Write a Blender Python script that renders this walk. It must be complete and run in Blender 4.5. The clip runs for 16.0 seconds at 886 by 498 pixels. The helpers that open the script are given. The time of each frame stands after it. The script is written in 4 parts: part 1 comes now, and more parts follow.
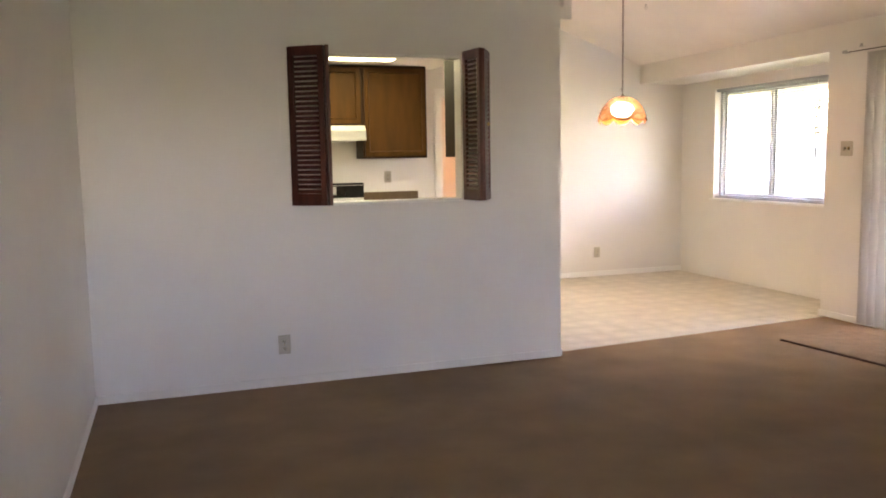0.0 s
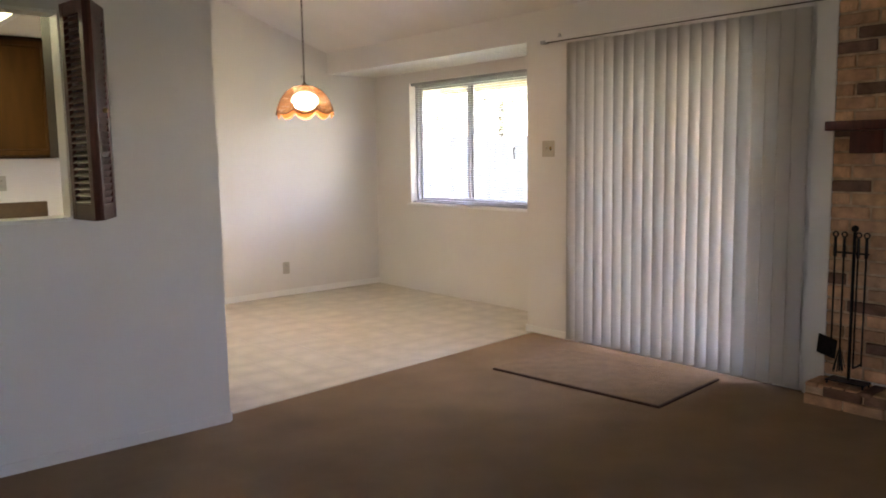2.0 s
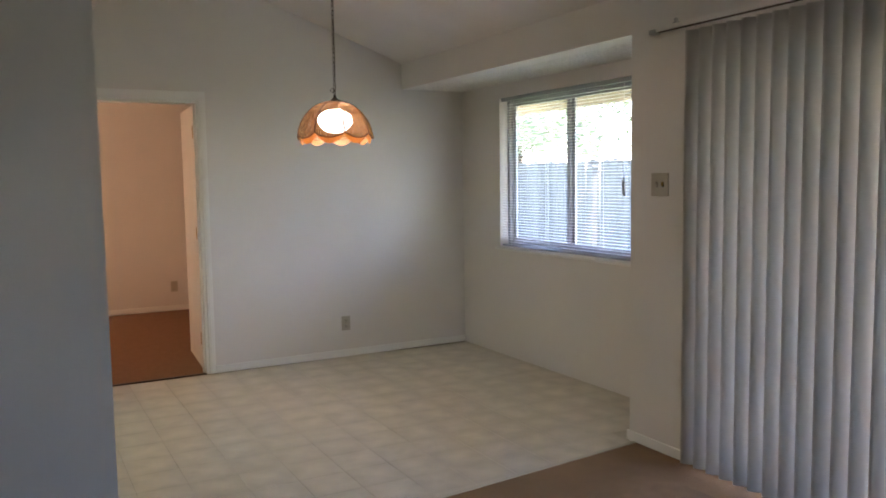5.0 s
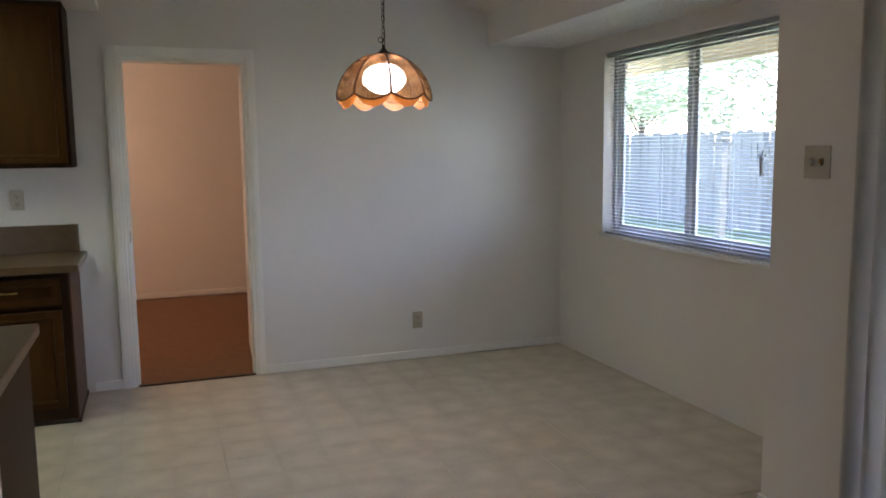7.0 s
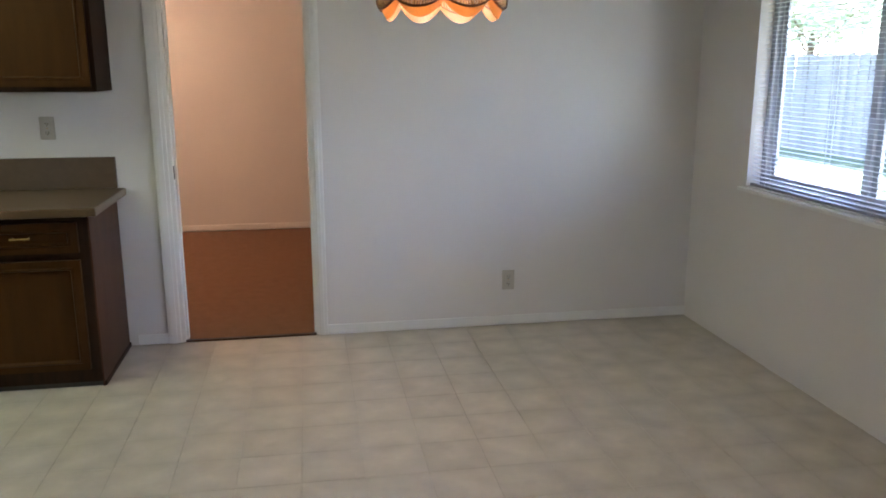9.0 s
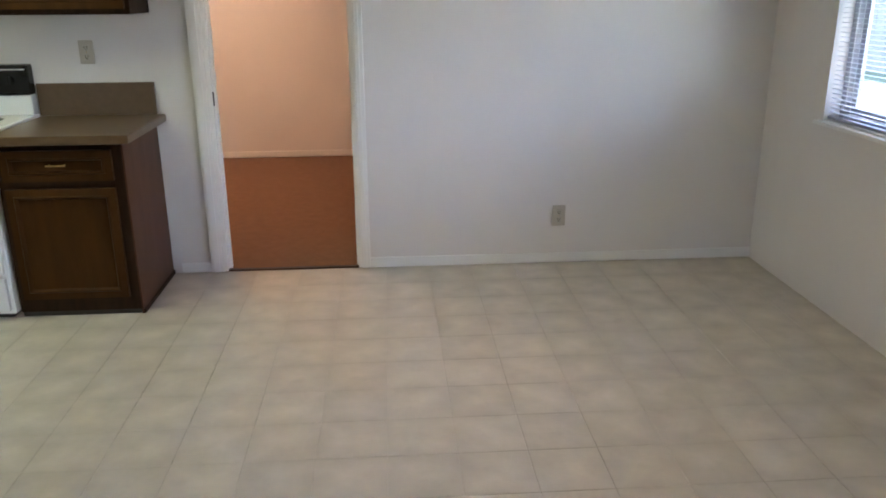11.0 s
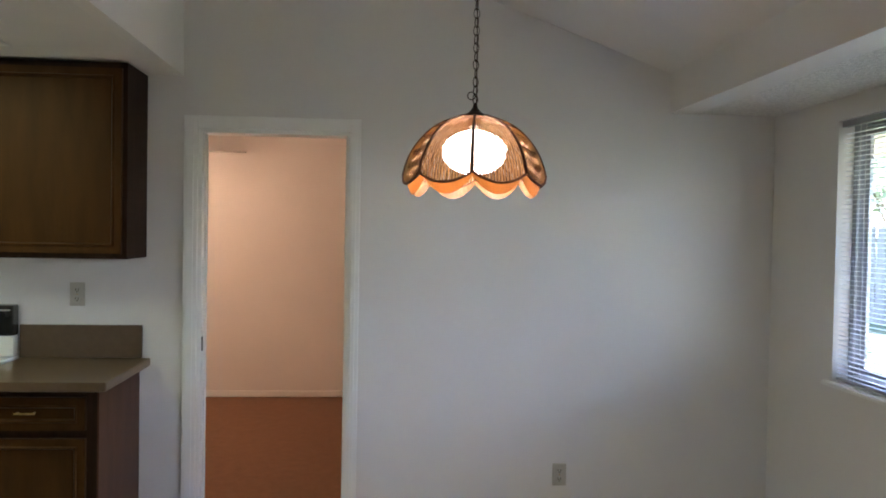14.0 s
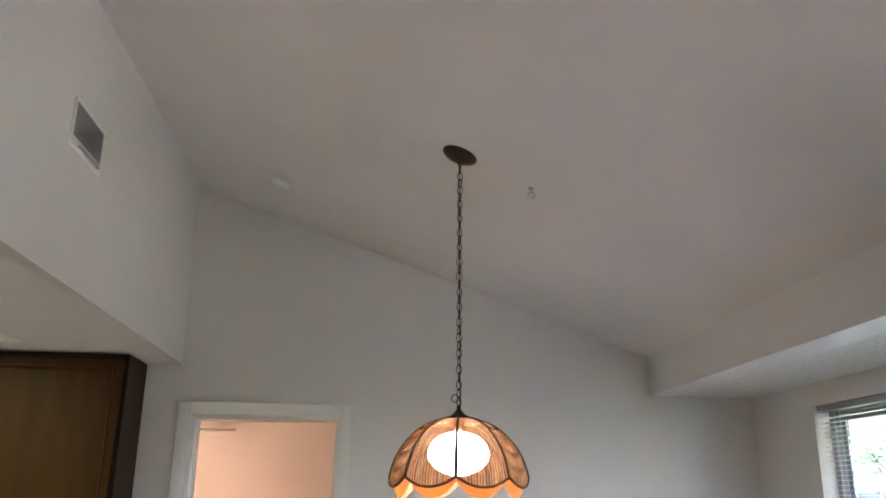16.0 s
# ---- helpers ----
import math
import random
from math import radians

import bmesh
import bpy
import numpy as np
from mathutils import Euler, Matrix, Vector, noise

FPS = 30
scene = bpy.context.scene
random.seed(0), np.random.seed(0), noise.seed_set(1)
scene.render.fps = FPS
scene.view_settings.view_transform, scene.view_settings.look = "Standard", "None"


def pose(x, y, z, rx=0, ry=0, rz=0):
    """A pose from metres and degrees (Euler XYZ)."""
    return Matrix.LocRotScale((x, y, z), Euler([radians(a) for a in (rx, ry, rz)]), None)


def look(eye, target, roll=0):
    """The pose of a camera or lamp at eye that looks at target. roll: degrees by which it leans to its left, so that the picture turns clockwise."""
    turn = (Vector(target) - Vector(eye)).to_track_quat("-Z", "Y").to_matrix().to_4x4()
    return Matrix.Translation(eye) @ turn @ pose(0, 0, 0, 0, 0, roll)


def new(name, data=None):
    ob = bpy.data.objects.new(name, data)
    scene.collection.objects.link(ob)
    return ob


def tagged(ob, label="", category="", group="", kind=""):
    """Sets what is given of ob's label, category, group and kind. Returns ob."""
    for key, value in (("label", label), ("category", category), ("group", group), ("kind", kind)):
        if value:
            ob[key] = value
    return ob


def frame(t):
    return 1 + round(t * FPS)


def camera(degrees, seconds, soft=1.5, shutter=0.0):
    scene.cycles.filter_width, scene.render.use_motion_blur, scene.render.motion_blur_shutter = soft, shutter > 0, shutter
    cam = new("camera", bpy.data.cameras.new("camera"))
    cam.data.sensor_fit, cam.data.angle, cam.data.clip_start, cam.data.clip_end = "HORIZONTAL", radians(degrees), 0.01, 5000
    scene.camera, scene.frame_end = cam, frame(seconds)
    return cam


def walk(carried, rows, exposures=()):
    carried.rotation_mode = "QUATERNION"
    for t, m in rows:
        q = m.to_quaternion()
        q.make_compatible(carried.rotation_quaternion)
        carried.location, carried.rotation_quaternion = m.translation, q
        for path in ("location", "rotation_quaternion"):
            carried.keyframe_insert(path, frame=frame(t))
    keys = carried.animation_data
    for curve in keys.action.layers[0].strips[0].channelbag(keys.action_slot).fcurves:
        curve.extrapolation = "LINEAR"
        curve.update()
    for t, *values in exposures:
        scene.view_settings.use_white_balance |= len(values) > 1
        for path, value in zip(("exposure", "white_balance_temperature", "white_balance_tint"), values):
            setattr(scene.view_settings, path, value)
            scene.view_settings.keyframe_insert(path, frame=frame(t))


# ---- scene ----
cam = camera(58.4, 16.0, soft=1.8)

PATH = [
    (0, (0.642, 0.875, 1.359), (1.278, 2.757, 1.133), -1.0),
    (0.5, (0.769, 1.198, 1.354), (1.673, 2.966, 1.119), -1.2),
    (1, (1.015, 1.458, 1.342), (2.09, 3.128, 1.105), -1.2),
    (1.5, (1.213, 1.672, 1.351), (2.412, 3.254, 1.11), -1.0),
    (2, (1.399, 1.899, 1.359), (2.674, 3.421, 1.121), -0.9),
    (2.5, (1.648, 2.028, 1.362), (2.921, 3.553, 1.136), -1.0),
    (3, (1.86, 2.177, 1.376), (3.098, 3.733, 1.161), -0.7),
    (3.5, (2.088, 2.39, 1.375), (3.275, 3.987, 1.178), -1.1),
    (4, (2.329, 2.548, 1.4), (3.447, 4.196, 1.215), -1.1),
    (6.5, (3.371, 3.404, 1.45), (4.108, 5.251, 1.236), -0.8),
    (7, (3.483, 3.626, 1.441), (4.161, 5.492, 1.195), -0.7),
    (7.5, (3.683, 3.836, 1.44), (4.253, 5.732, 1.159), -0.5),
    (8, (3.871, 4.095, 1.492), (4.337, 6.009, 1.144), -0.3),
    (8.5, (3.942, 4.302, 1.506), (4.345, 6.219, 1.101), 0.0),
    (9, (4.032, 4.438, 1.472), (4.362, 6.361, 1.031), -0.1),
    (9.5, (4.181, 4.532, 1.477), (4.399, 6.459, 0.99), -0.7),
    (12, (4.249, 4.602, 1.459), (4.367, 6.489, 0.804), -0.3),
    (12.5, (4.254, 4.617, 1.465), (4.377, 6.512, 0.84), 0.0),
    (13, (4.231, 4.683, 1.482), (4.374, 6.623, 1.019), 0.5),
    (13.5, (4.216, 4.742, 1.49), (4.373, 6.72, 1.241), 0.7),
    (14, (4.216, 4.762, 1.529), (4.376, 6.755, 1.483), 1.0),
    (14.5, (4.216, 4.737, 1.564), (4.379, 6.724, 1.722), 1.0),
    (15, (4.211, 4.678, 1.623), (4.379, 6.641, 1.966), 0.6),
    (15.5, (4.221, 4.64, 1.636), (4.384, 6.566, 2.148), 0.5),
    (16, (4.223, 4.605, 1.653), (4.387, 6.51, 2.24), 0.6),
]
walk(cam, [(t, look(eye, target, roll)) for t, eye, target, roll in PATH],
     [(0, 5.3, 7600, 33), (0.5, 5.02, 7500, 32), (1, 4.82, 7400, 32), (2, 4.62, 7150, 31), (4, 4.08, 6600, 25), (6.5, 3.44, 6100, 23), (9, 3.86, 5900, 23), (12, 4.16, 5900, 23), (13, 4.1, 5900, 23), (14, 3.80, 5850, 22), (15, 3.78, 5850, 23), (16, 4.16, 5800, 26)])

# ---- light ----
world = bpy.data.worlds.new("sky")
scene.world = world
world.use_nodes = True
wn = world.node_tree.nodes
sky = wn.new("ShaderNodeTexSky")
sky.sky_type, sky.sun_disc = "NISHITA", False
sky.sun_elevation, sky.sun_rotation = radians(60), radians(98)
wn["Background"].inputs["Strength"].default_value = 0.15
world.node_tree.links.new(sky.outputs[0], wn["Background"].inputs[0])
sun = new("sun", bpy.data.lights.new("sun", "SUN"))
sun.data.energy, sun.data.angle, sun.data.color = 4.6, radians(0.6), (1.0, 0.94, 0.86)
sun.matrix_world = look((6.0, -0.85, 10.5), (0, 0, 0))

# Warm fill added in an unseen back opening to light the living room walls.
back_fill = new("back_window_fill", bpy.data.lights.new("back_window_fill", "AREA"))
back_fill.data.shape, back_fill.data.size, back_fill.data.size_y, back_fill.data.energy, back_fill.data.color = "RECTANGLE", 1.3, 0.95, 0.17, (1.0, 0.80, 0.72)
back_fill.matrix_world = look((1.0, -1.35, 1.65), (1.0, 6.0, 1.65))

# ---- numbers of the plan ----
XL, XC, XS, XW = 0.165, 3.09, 5.71, 6.285      # left wall, end of hatch wall, patio door wall, window wall
YB, YP, YJ, YD, YH = -1.2, 5.645, 6.05, 8.8, 12.0   # back wall, hatch wall, jog, door wall, far wall of back room
T = 0.12
YC0, YC1 = 5.755, 6.0   # edge of the carpet at the hatch wall's end and at the jog
XK = 3.235   # face of the upper wall over the kitchen
ZK, ZBAY, ZR = 2.275, 2.16, 2.44
SLOPE, ZV = 0.36, 2.37


def vault(x):
    return ZV + SLOPE * (XS - x)


# ---- materials ----
def material(name, color, rough=0.6, metal=0.0, scale=8.0, vary=0.12, bump=0.1, bump_scale=60.0, stretch=(1, 1, 1), coat=0.0, piece=0.0, stain=None, spec=0.5):
    """Base colour broken up at two scales, with fine relief."""
    m = bpy.data.materials.new(name)
    m.use_nodes = True
    n, l = m.node_tree.nodes, m.node_tree.links
    b = n["Principled BSDF"]
    b.inputs["Roughness"].default_value, b.inputs["Metallic"].default_value = rough, metal
    b.inputs["Coat Weight"].default_value = coat
    b.inputs["Specular IOR Level"].default_value = spec
    co = n.new("ShaderNodeTexCoord")
    mp = n.new("ShaderNodeMapping")
    mp.inputs["Scale"].default_value = stretch
    at = co.outputs["Object"]
    if piece:
        where, shift = n.new("ShaderNodeObjectInfo"), n.new("ShaderNodeVectorMath")
        l.new(at, shift.inputs[0])
        l.new(where.outputs["Location"], shift.inputs[1])
        at = shift.outputs[0]
    l.new(at, mp.inputs[0])
    big = n.new("ShaderNodeTexNoise")
    big.inputs["Scale"].default_value, big.inputs["Detail"].default_value = scale, 6
    l.new(mp.outputs[0], big.inputs["Vector"])
    ramp = n.new("ShaderNodeValToRGB")
    lo = stain or tuple(c * (1 - vary) for c in color)
    ramp.color_ramp.elements[0].position, ramp.color_ramp.elements[1].position = 0.3, 0.68
    ramp.color_ramp.elements[0].color = (*lo, 1)
    ramp.color_ramp.elements[1].color = (*(min(1, c * (1 + vary * 0.6)) for c in color), 1)
    l.new(big.outputs[0], ramp.inputs[0])
    out = ramp.outputs[0]
    if piece:
        info, hsv, mr = n.new("ShaderNodeObjectInfo"), n.new("ShaderNodeHueSaturation"), n.new("ShaderNodeMapRange")
        mr.inputs[3].default_value, mr.inputs[4].default_value = 1 - piece, 1 + piece
        l.new(info.outputs["Random"], mr.inputs[0])
        l.new(mr.outputs[0], hsv.inputs["Value"])
        l.new(out, hsv.inputs["Color"])
        out = hsv.outputs[0]
    l.new(out, b.inputs["Base Color"])
    fine = n.new("ShaderNodeTexNoise")
    fine.inputs["Scale"].default_value, fine.inputs["Detail"].default_value = bump_scale, 4
    l.new(mp.outputs[0], fine.inputs["Vector"])
    bp = n.new("ShaderNodeBump")
    bp.inputs["Strength"].default_value, bp.inputs["Distance"].default_value = bump, 0.01
    l.new(fine.outputs[0], bp.inputs["Height"])
    l.new(bp.outputs[0], b.inputs["Normal"])
    return m


def glow(name, color, strength):
    m = bpy.data.materials.new(name)
    m.use_nodes = True
    b = m.node_tree.nodes["Principled BSDF"]
    b.inputs["Base Color"].default_value = (0.8, 0.8, 0.8, 1)
    b.inputs["Emission Color"].default_value = (*color, 1)
    b.inputs["Emission Strength"].default_value = strength
    return m


def sheer(name, color, through_color, share=0.5, rough=0.5, vary=0.08, bump=0.05):
    """Thin stuff that lets part of the light through."""
    m = material(name, color, rough, scale=30, vary=vary, bump=bump, bump_scale=200)
    n, l = m.node_tree.nodes, m.node_tree.links
    tr, mix = n.new("ShaderNodeBsdfTranslucent"), n.new("ShaderNodeMixShader")
    tr.inputs[0].default_value = (*through_color, 1)
    mix.inputs[0].default_value = share
    l.new(n["Principled BSDF"].outputs[0], mix.inputs[1])
    l.new(tr.outputs[0], mix.inputs[2])
    l.new(mix.outputs[0], n["Material Output"].inputs["Surface"])
    return m


def pane_glass(name):
    m = bpy.data.materials.new(name)
    m.use_nodes = True
    b = m.node_tree.nodes["Principled BSDF"]
    b.inputs["Base Color"].default_value = (0.95, 0.98, 0.97, 1)
    b.inputs["Roughness"].default_value = 0.02
    b.inputs["Transmission Weight"].default_value = 1.0
    b.inputs["IOR"].default_value = 1.08
    return m


PAINT = material("wall_paint", (0.78, 0.755, 0.725), 0.40, scale=1.3, vary=0.04, bump=0.12, bump_scale=120)
CEIL = material("ceiling_paint", (0.79, 0.765, 0.735), 0.8, scale=1.6, vary=0.05, bump=0.25, bump_scale=90)
POPCORN = material("sprayed_ceiling", (0.80, 0.78, 0.74), 0.9, scale=55, vary=0.16, bump=1.0, bump_scale=75)
TRIM = material("trim_paint", (0.88, 0.875, 0.85), 0.3, scale=3, vary=0.05, bump=0.04, bump_scale=40)
CARPET = material("brown_carpet", (0.285, 0.180, 0.094), 0.95, scale=2.2, vary=0.22, bump=1.0, bump_scale=260)
CARPET2 = material("rust_carpet", (0.265, 0.135, 0.07), 0.95, scale=16, vary=0.10, bump=1.0, bump_scale=260)
VINYL = material("vinyl_tile", (0.605, 0.55, 0.465), 0.34, scale=8, vary=0.15, bump=0.08, bump_scale=35, piece=0.035)
JOINT = material("vinyl_joint", (0.57, 0.52, 0.44), 0.6, scale=9, vary=0.2)
WOOD = material("dark_stained_wood", (0.032, 0.015, 0.008), 0.5, scale=5, vary=0.3, bump=0.08, bump_scale=30, stretch=(7, 7, 0.9), spec=0.12)
DOORWOOD = material("brown_stained_wood", (0.062, 0.026, 0.006), 0.5, scale=2.6, vary=0.26, bump=0.1, bump_scale=30, stretch=(5, 5, 0.9), spec=0.12)
SIDEWOOD = material("cabinet_side_veneer", (0.085, 0.036, 0.02), 0.45, scale=3, vary=0.2, bump=0.08, bump_scale=30, stretch=(5, 5, 0.8), spec=0.2)
SHUTTER = material("red_brown_shutter", (0.085, 0.022, 0.014), 0.35, scale=6, vary=0.35, bump=0.08, bump_scale=40, stretch=(6, 6, 1), coat=0.2)
LAMINATE = material("brown_laminate", (0.120, 0.076, 0.042), 0.30, scale=30, vary=0.1, bump=0.03)
BRICK = material("brick", (0.56, 0.33, 0.19), 0.9, scale=14, vary=0.3, bump=0.8, bump_scale=45, piece=0.22)
DARKBRICK = material("burnt_brick", (0.19, 0.105, 0.07), 0.85, scale=14, vary=0.35, bump=0.8, bump_scale=45, piece=0.3)
MORTAR = material("mortar", (0.52, 0.37, 0.24), 0.95, scale=20, vary=0.3, bump=0.9, bump_scale=80)
IRON = material("black_iron", (0.02, 0.018, 0.016), 0.45, 0.6, scale=20, vary=0.3)
BRASS = material("aged_brass", (0.48, 0.33, 0.13), 0.35, 0.9, scale=30, vary=0.25)
STEEL = material("brushed_steel", (0.62, 0.61, 0.58), 0.35, 0.9, scale=10, vary=0.1, stretch=(1, 20, 20))
ALU = material("window_aluminium", (0.38, 0.39, 0.42), 0.4, 0.5, scale=10, vary=0.08)
ENAMEL = material("white_enamel", (0.82, 0.82, 0.79), 0.2, scale=4, vary=0.03, bump=0.0)
BLACK = material("black_enamel", (0.016, 0.016, 0.017), 0.18, scale=8, vary=0.3, bump=0.0)
PLATE = material("ivory_plastic", (0.50, 0.46, 0.38), 0.4, scale=12, vary=0.06, bump=0.0)
SLOT = material("dark_slot", (0.05, 0.045, 0.04), 0.6)
BRONZE = material("dark_bronze", (0.055, 0.032, 0.022), 0.4, 0.6, scale=40, vary=0.3)
GRILLE = material("vent_grey", (0.42, 0.42, 0.43), 0.5, 0.2, scale=20, vary=0.1)
VENTBACK = material("vent_shadow", (0.20, 0.20, 0.205), 0.7)
WHITEPL = material("white_plastic", (0.80, 0.80, 0.78), 0.4, scale=9, vary=0.04, bump=0.0)
VANE = sheer("blind_vane", (0.48, 0.44, 0.41), (0.84, 0.92, 0.94), 0.17, 0.5, 0.02, 0.01)
SLAT = sheer("blind_slat", (0.78, 0.80, 0.84), (0.8, 0.84, 0.9), 0.15, 0.35, 0.02, 0.0)
REED = sheer("cane_reed", (0.36, 0.215, 0.09), (0.66, 0.40, 0.15), 0.2)
GAPLINE = material("dark_gap_line", (0.085, 0.04, 0.016), 0.8, scale=30, vary=0.3)
FRINGE = sheer("shade_scallop", (0.22, 0.12, 0.05), (0.80, 0.47, 0.20), 0.40)
BRAID = material("brown_braid", (0.13, 0.062, 0.028), 0.75, scale=60, vary=0.3, bump=0.4, bump_scale=200)
GLASS = pane_glass("window_glass")
MAT = material("tan_mat", (0.262, 0.166, 0.09), 0.95, scale=12, vary=0.15, bump=1.0, bump_scale=220)
# Dark colour for the shaded rim of the mat.
MATEDGE = material("mat_edge_shade", (0.095, 0.05, 0.03), 0.9, scale=12, vary=0.15, bump=0.6, bump_scale=120)
GRASS = material("lawn", (0.075, 0.105, 0.045), 0.95, scale=3, vary=0.35, bump=1.0, bump_scale=40)
FENCEW = material("weathered_boards", (0.21, 0.195, 0.18), 0.9, scale=5, vary=0.25, bump=0.4, stretch=(6, 6, 0.7), piece=0.2)
STUCCO = material("outside_wall", (0.55, 0.48, 0.38), 0.9, scale=4, vary=0.15, bump=0.6)
LEAF = sheer("leaf", (0.12, 0.17, 0.10), (0.55, 0.62, 0.45), 0.45)
BARK = material("bark", (0.13, 0.095, 0.065), 0.95, scale=9, vary=0.4, bump=1.0, bump_scale=25, stretch=(3, 3, 0.5))
# the vinyl's printed square: pale middle, mottled darker rim
vn, vl = VINYL.node_tree.nodes, VINYL.node_tree.links
tc, sep = vn.new("ShaderNodeTexCoord"), vn.new("ShaderNodeSeparateXYZ")
vl.new(tc.outputs["Object"], sep.inputs[0])
ab = []
for i in (0, 1):
    a = vn.new("ShaderNodeMath")
    a.operation = "ABSOLUTE"
    vl.new(sep.outputs[i], a.inputs[0])
    ab.append(a)
mx = vn.new("ShaderNodeMath")
mx.operation = "MAXIMUM"
vl.new(ab[0].outputs[0], mx.inputs[0])
vl.new(ab[1].outputs[0], mx.inputs[1])
blot = [q for q in vn if q.type == "TEX_NOISE"][0]
wob = vn.new("ShaderNodeMath")
wob.operation, wob.inputs[1].default_value = "MULTIPLY_ADD", 0.14
vl.new(blot.outputs[0], wob.inputs[0])
vl.new(mx.outputs[0], wob.inputs[2])
rim = vn.new("ShaderNodeMapRange")
rim.inputs[1].default_value, rim.inputs[2].default_value, rim.inputs[3].default_value, rim.inputs[4].default_value = 0.10, 0.19, 1.02, 0.89
vl.new(wob.outputs[0], rim.inputs[0])
tint = vn.new("ShaderNodeVectorMath")
tint.operation = "SCALE"
hsv = [q for q in vn if q.type == "HUE_SAT"][0]
vl.new(hsv.outputs[0], tint.inputs[0])
vl.new(rim.outputs[0], tint.inputs["Scale"])
vl.new(tint.outputs[0], vn["Principled BSDF"].inputs["Base Color"])
TUBE = glow("kitchen_diffuser", (0.88, 0.97, 0.56), 0.28)
BULB = glow("globe_bulb", (1.0, 0.84, 0.64), 3.8)
HALLBULB = glow("fan_light_bowl", (1.0, 0.62, 0.335), 10.5)


# ---- mesh helpers ----
def box(bm, x0, y0, z0, x1, y1, z1, bevel=0.0, turn=None):
    """A box between two corners, its edges rounded by bevel; turn: a matrix laid on it afterwards."""
    r = bmesh.ops.create_cube(bm, size=1.0)
    m = Matrix.Translation(((x0 + x1) / 2, (y0 + y1) / 2, (z0 + z1) / 2)) @ Matrix.Diagonal((abs(x1 - x0), abs(y1 - y0), abs(z1 - z0), 1))
    bmesh.ops.transform(bm, matrix=m, verts=r["verts"])
    verts = r["verts"]
    if bevel:
        edges = list({e for v in verts for e in v.link_edges})
        made = bmesh.ops.bevel(bm, geom=edges, offset=bevel, segments=2, profile=0.6, affect="EDGES")
        verts = list({v for f in made["faces"] for v in f.verts} | {v for v in verts if v.is_valid})
    if turn is not None:
        bmesh.ops.transform(bm, matrix=turn, verts=verts)
    return bm


def rod(bm, a, b, r, n=10, r2=None):
    a, b = Vector(a), Vector(b)
    q = (b - a).to_track_quat("Z", "Y").to_matrix().to_4x4()
    bmesh.ops.create_cone(bm, cap_ends=True, segments=n, radius1=r, radius2=r if r2 is None else r2, depth=(b - a).length,
                          matrix=Matrix.Translation((a + b) / 2) @ q)
    return bm


def lathe(bm, profile, n=32, centre=(0, 0, 0), thick=False):
    """Turns (radius, height) pairs round a vertical axis."""
    rings = []
    for r, z in profile:
        rings.append([bm.verts.new((centre[0] + r * math.cos(2 * math.pi * i / n), centre[1] + r * math.sin(2 * math.pi * i / n), centre[2] + z)) for i in range(n)])
    for a, b in zip(rings, rings[1:]):
        for i in range(n):
            f = bm.faces.new((a[i], a[(i + 1) % n], b[(i + 1) % n], b[i]))
            f.smooth = True
    return bm


def ring(bm, centre, r, tube, turn=None, n=14, k=6, sx=1.0):
    """A closed loop of round wire."""
    rows = []
    for i in range(n):
        a = 2 * math.pi * i / n
        row = []
        for j in range(k):
            c = 2 * math.pi * j / k
            p = Vector((sx * (r + tube * math.cos(c)) * math.cos(a), tube * math.sin(c), (r + tube * math.cos(c)) * math.sin(a)))
            if turn is not None:
                p = turn @ p
            row.append(bm.verts.new(p + Vector(centre)))
        rows.append(row)
    for i in range(n):
        for j in range(k):
            f = bm.faces.new((rows[i][j], rows[(i + 1) % n][j], rows[(i + 1) % n][(j + 1) % k], rows[i][(j + 1) % k]))
            f.smooth = True
    return bm


def mesh_of(name, bm, mat):
    bmesh.ops.recalc_face_normals(bm, faces=bm.faces[:])
    me = bpy.data.meshes.new(name)
    bm.to_mesh(me)
    bm.free()
    me.materials.append(mat)
    return me


def structure(name, bm, mat, label, category):
    return tagged(new(name, mesh_of(name, bm, mat)), label, category, kind="structure")


def thing(name, at, label, category, group=""):
    ob = new(name)
    ob.empty_display_size = 0.1
    ob.location = at
    return tagged(ob, label, category, group)


def part(name, bm, mat, parent, label=""):
    """One mesh, drawn in world places, under a thing or a part."""
    ob = new(name, mesh_of(name, bm, mat))
    ob.parent = parent
    if parent.type == "EMPTY":
        ob.matrix_parent_inverse = Matrix.Translation(-Vector(parent.location))
    return tagged(ob, label)


def solid(name, bm, mat, label, category, group=""):
    return tagged(new(name, mesh_of(name, bm, mat)), label, category, group)


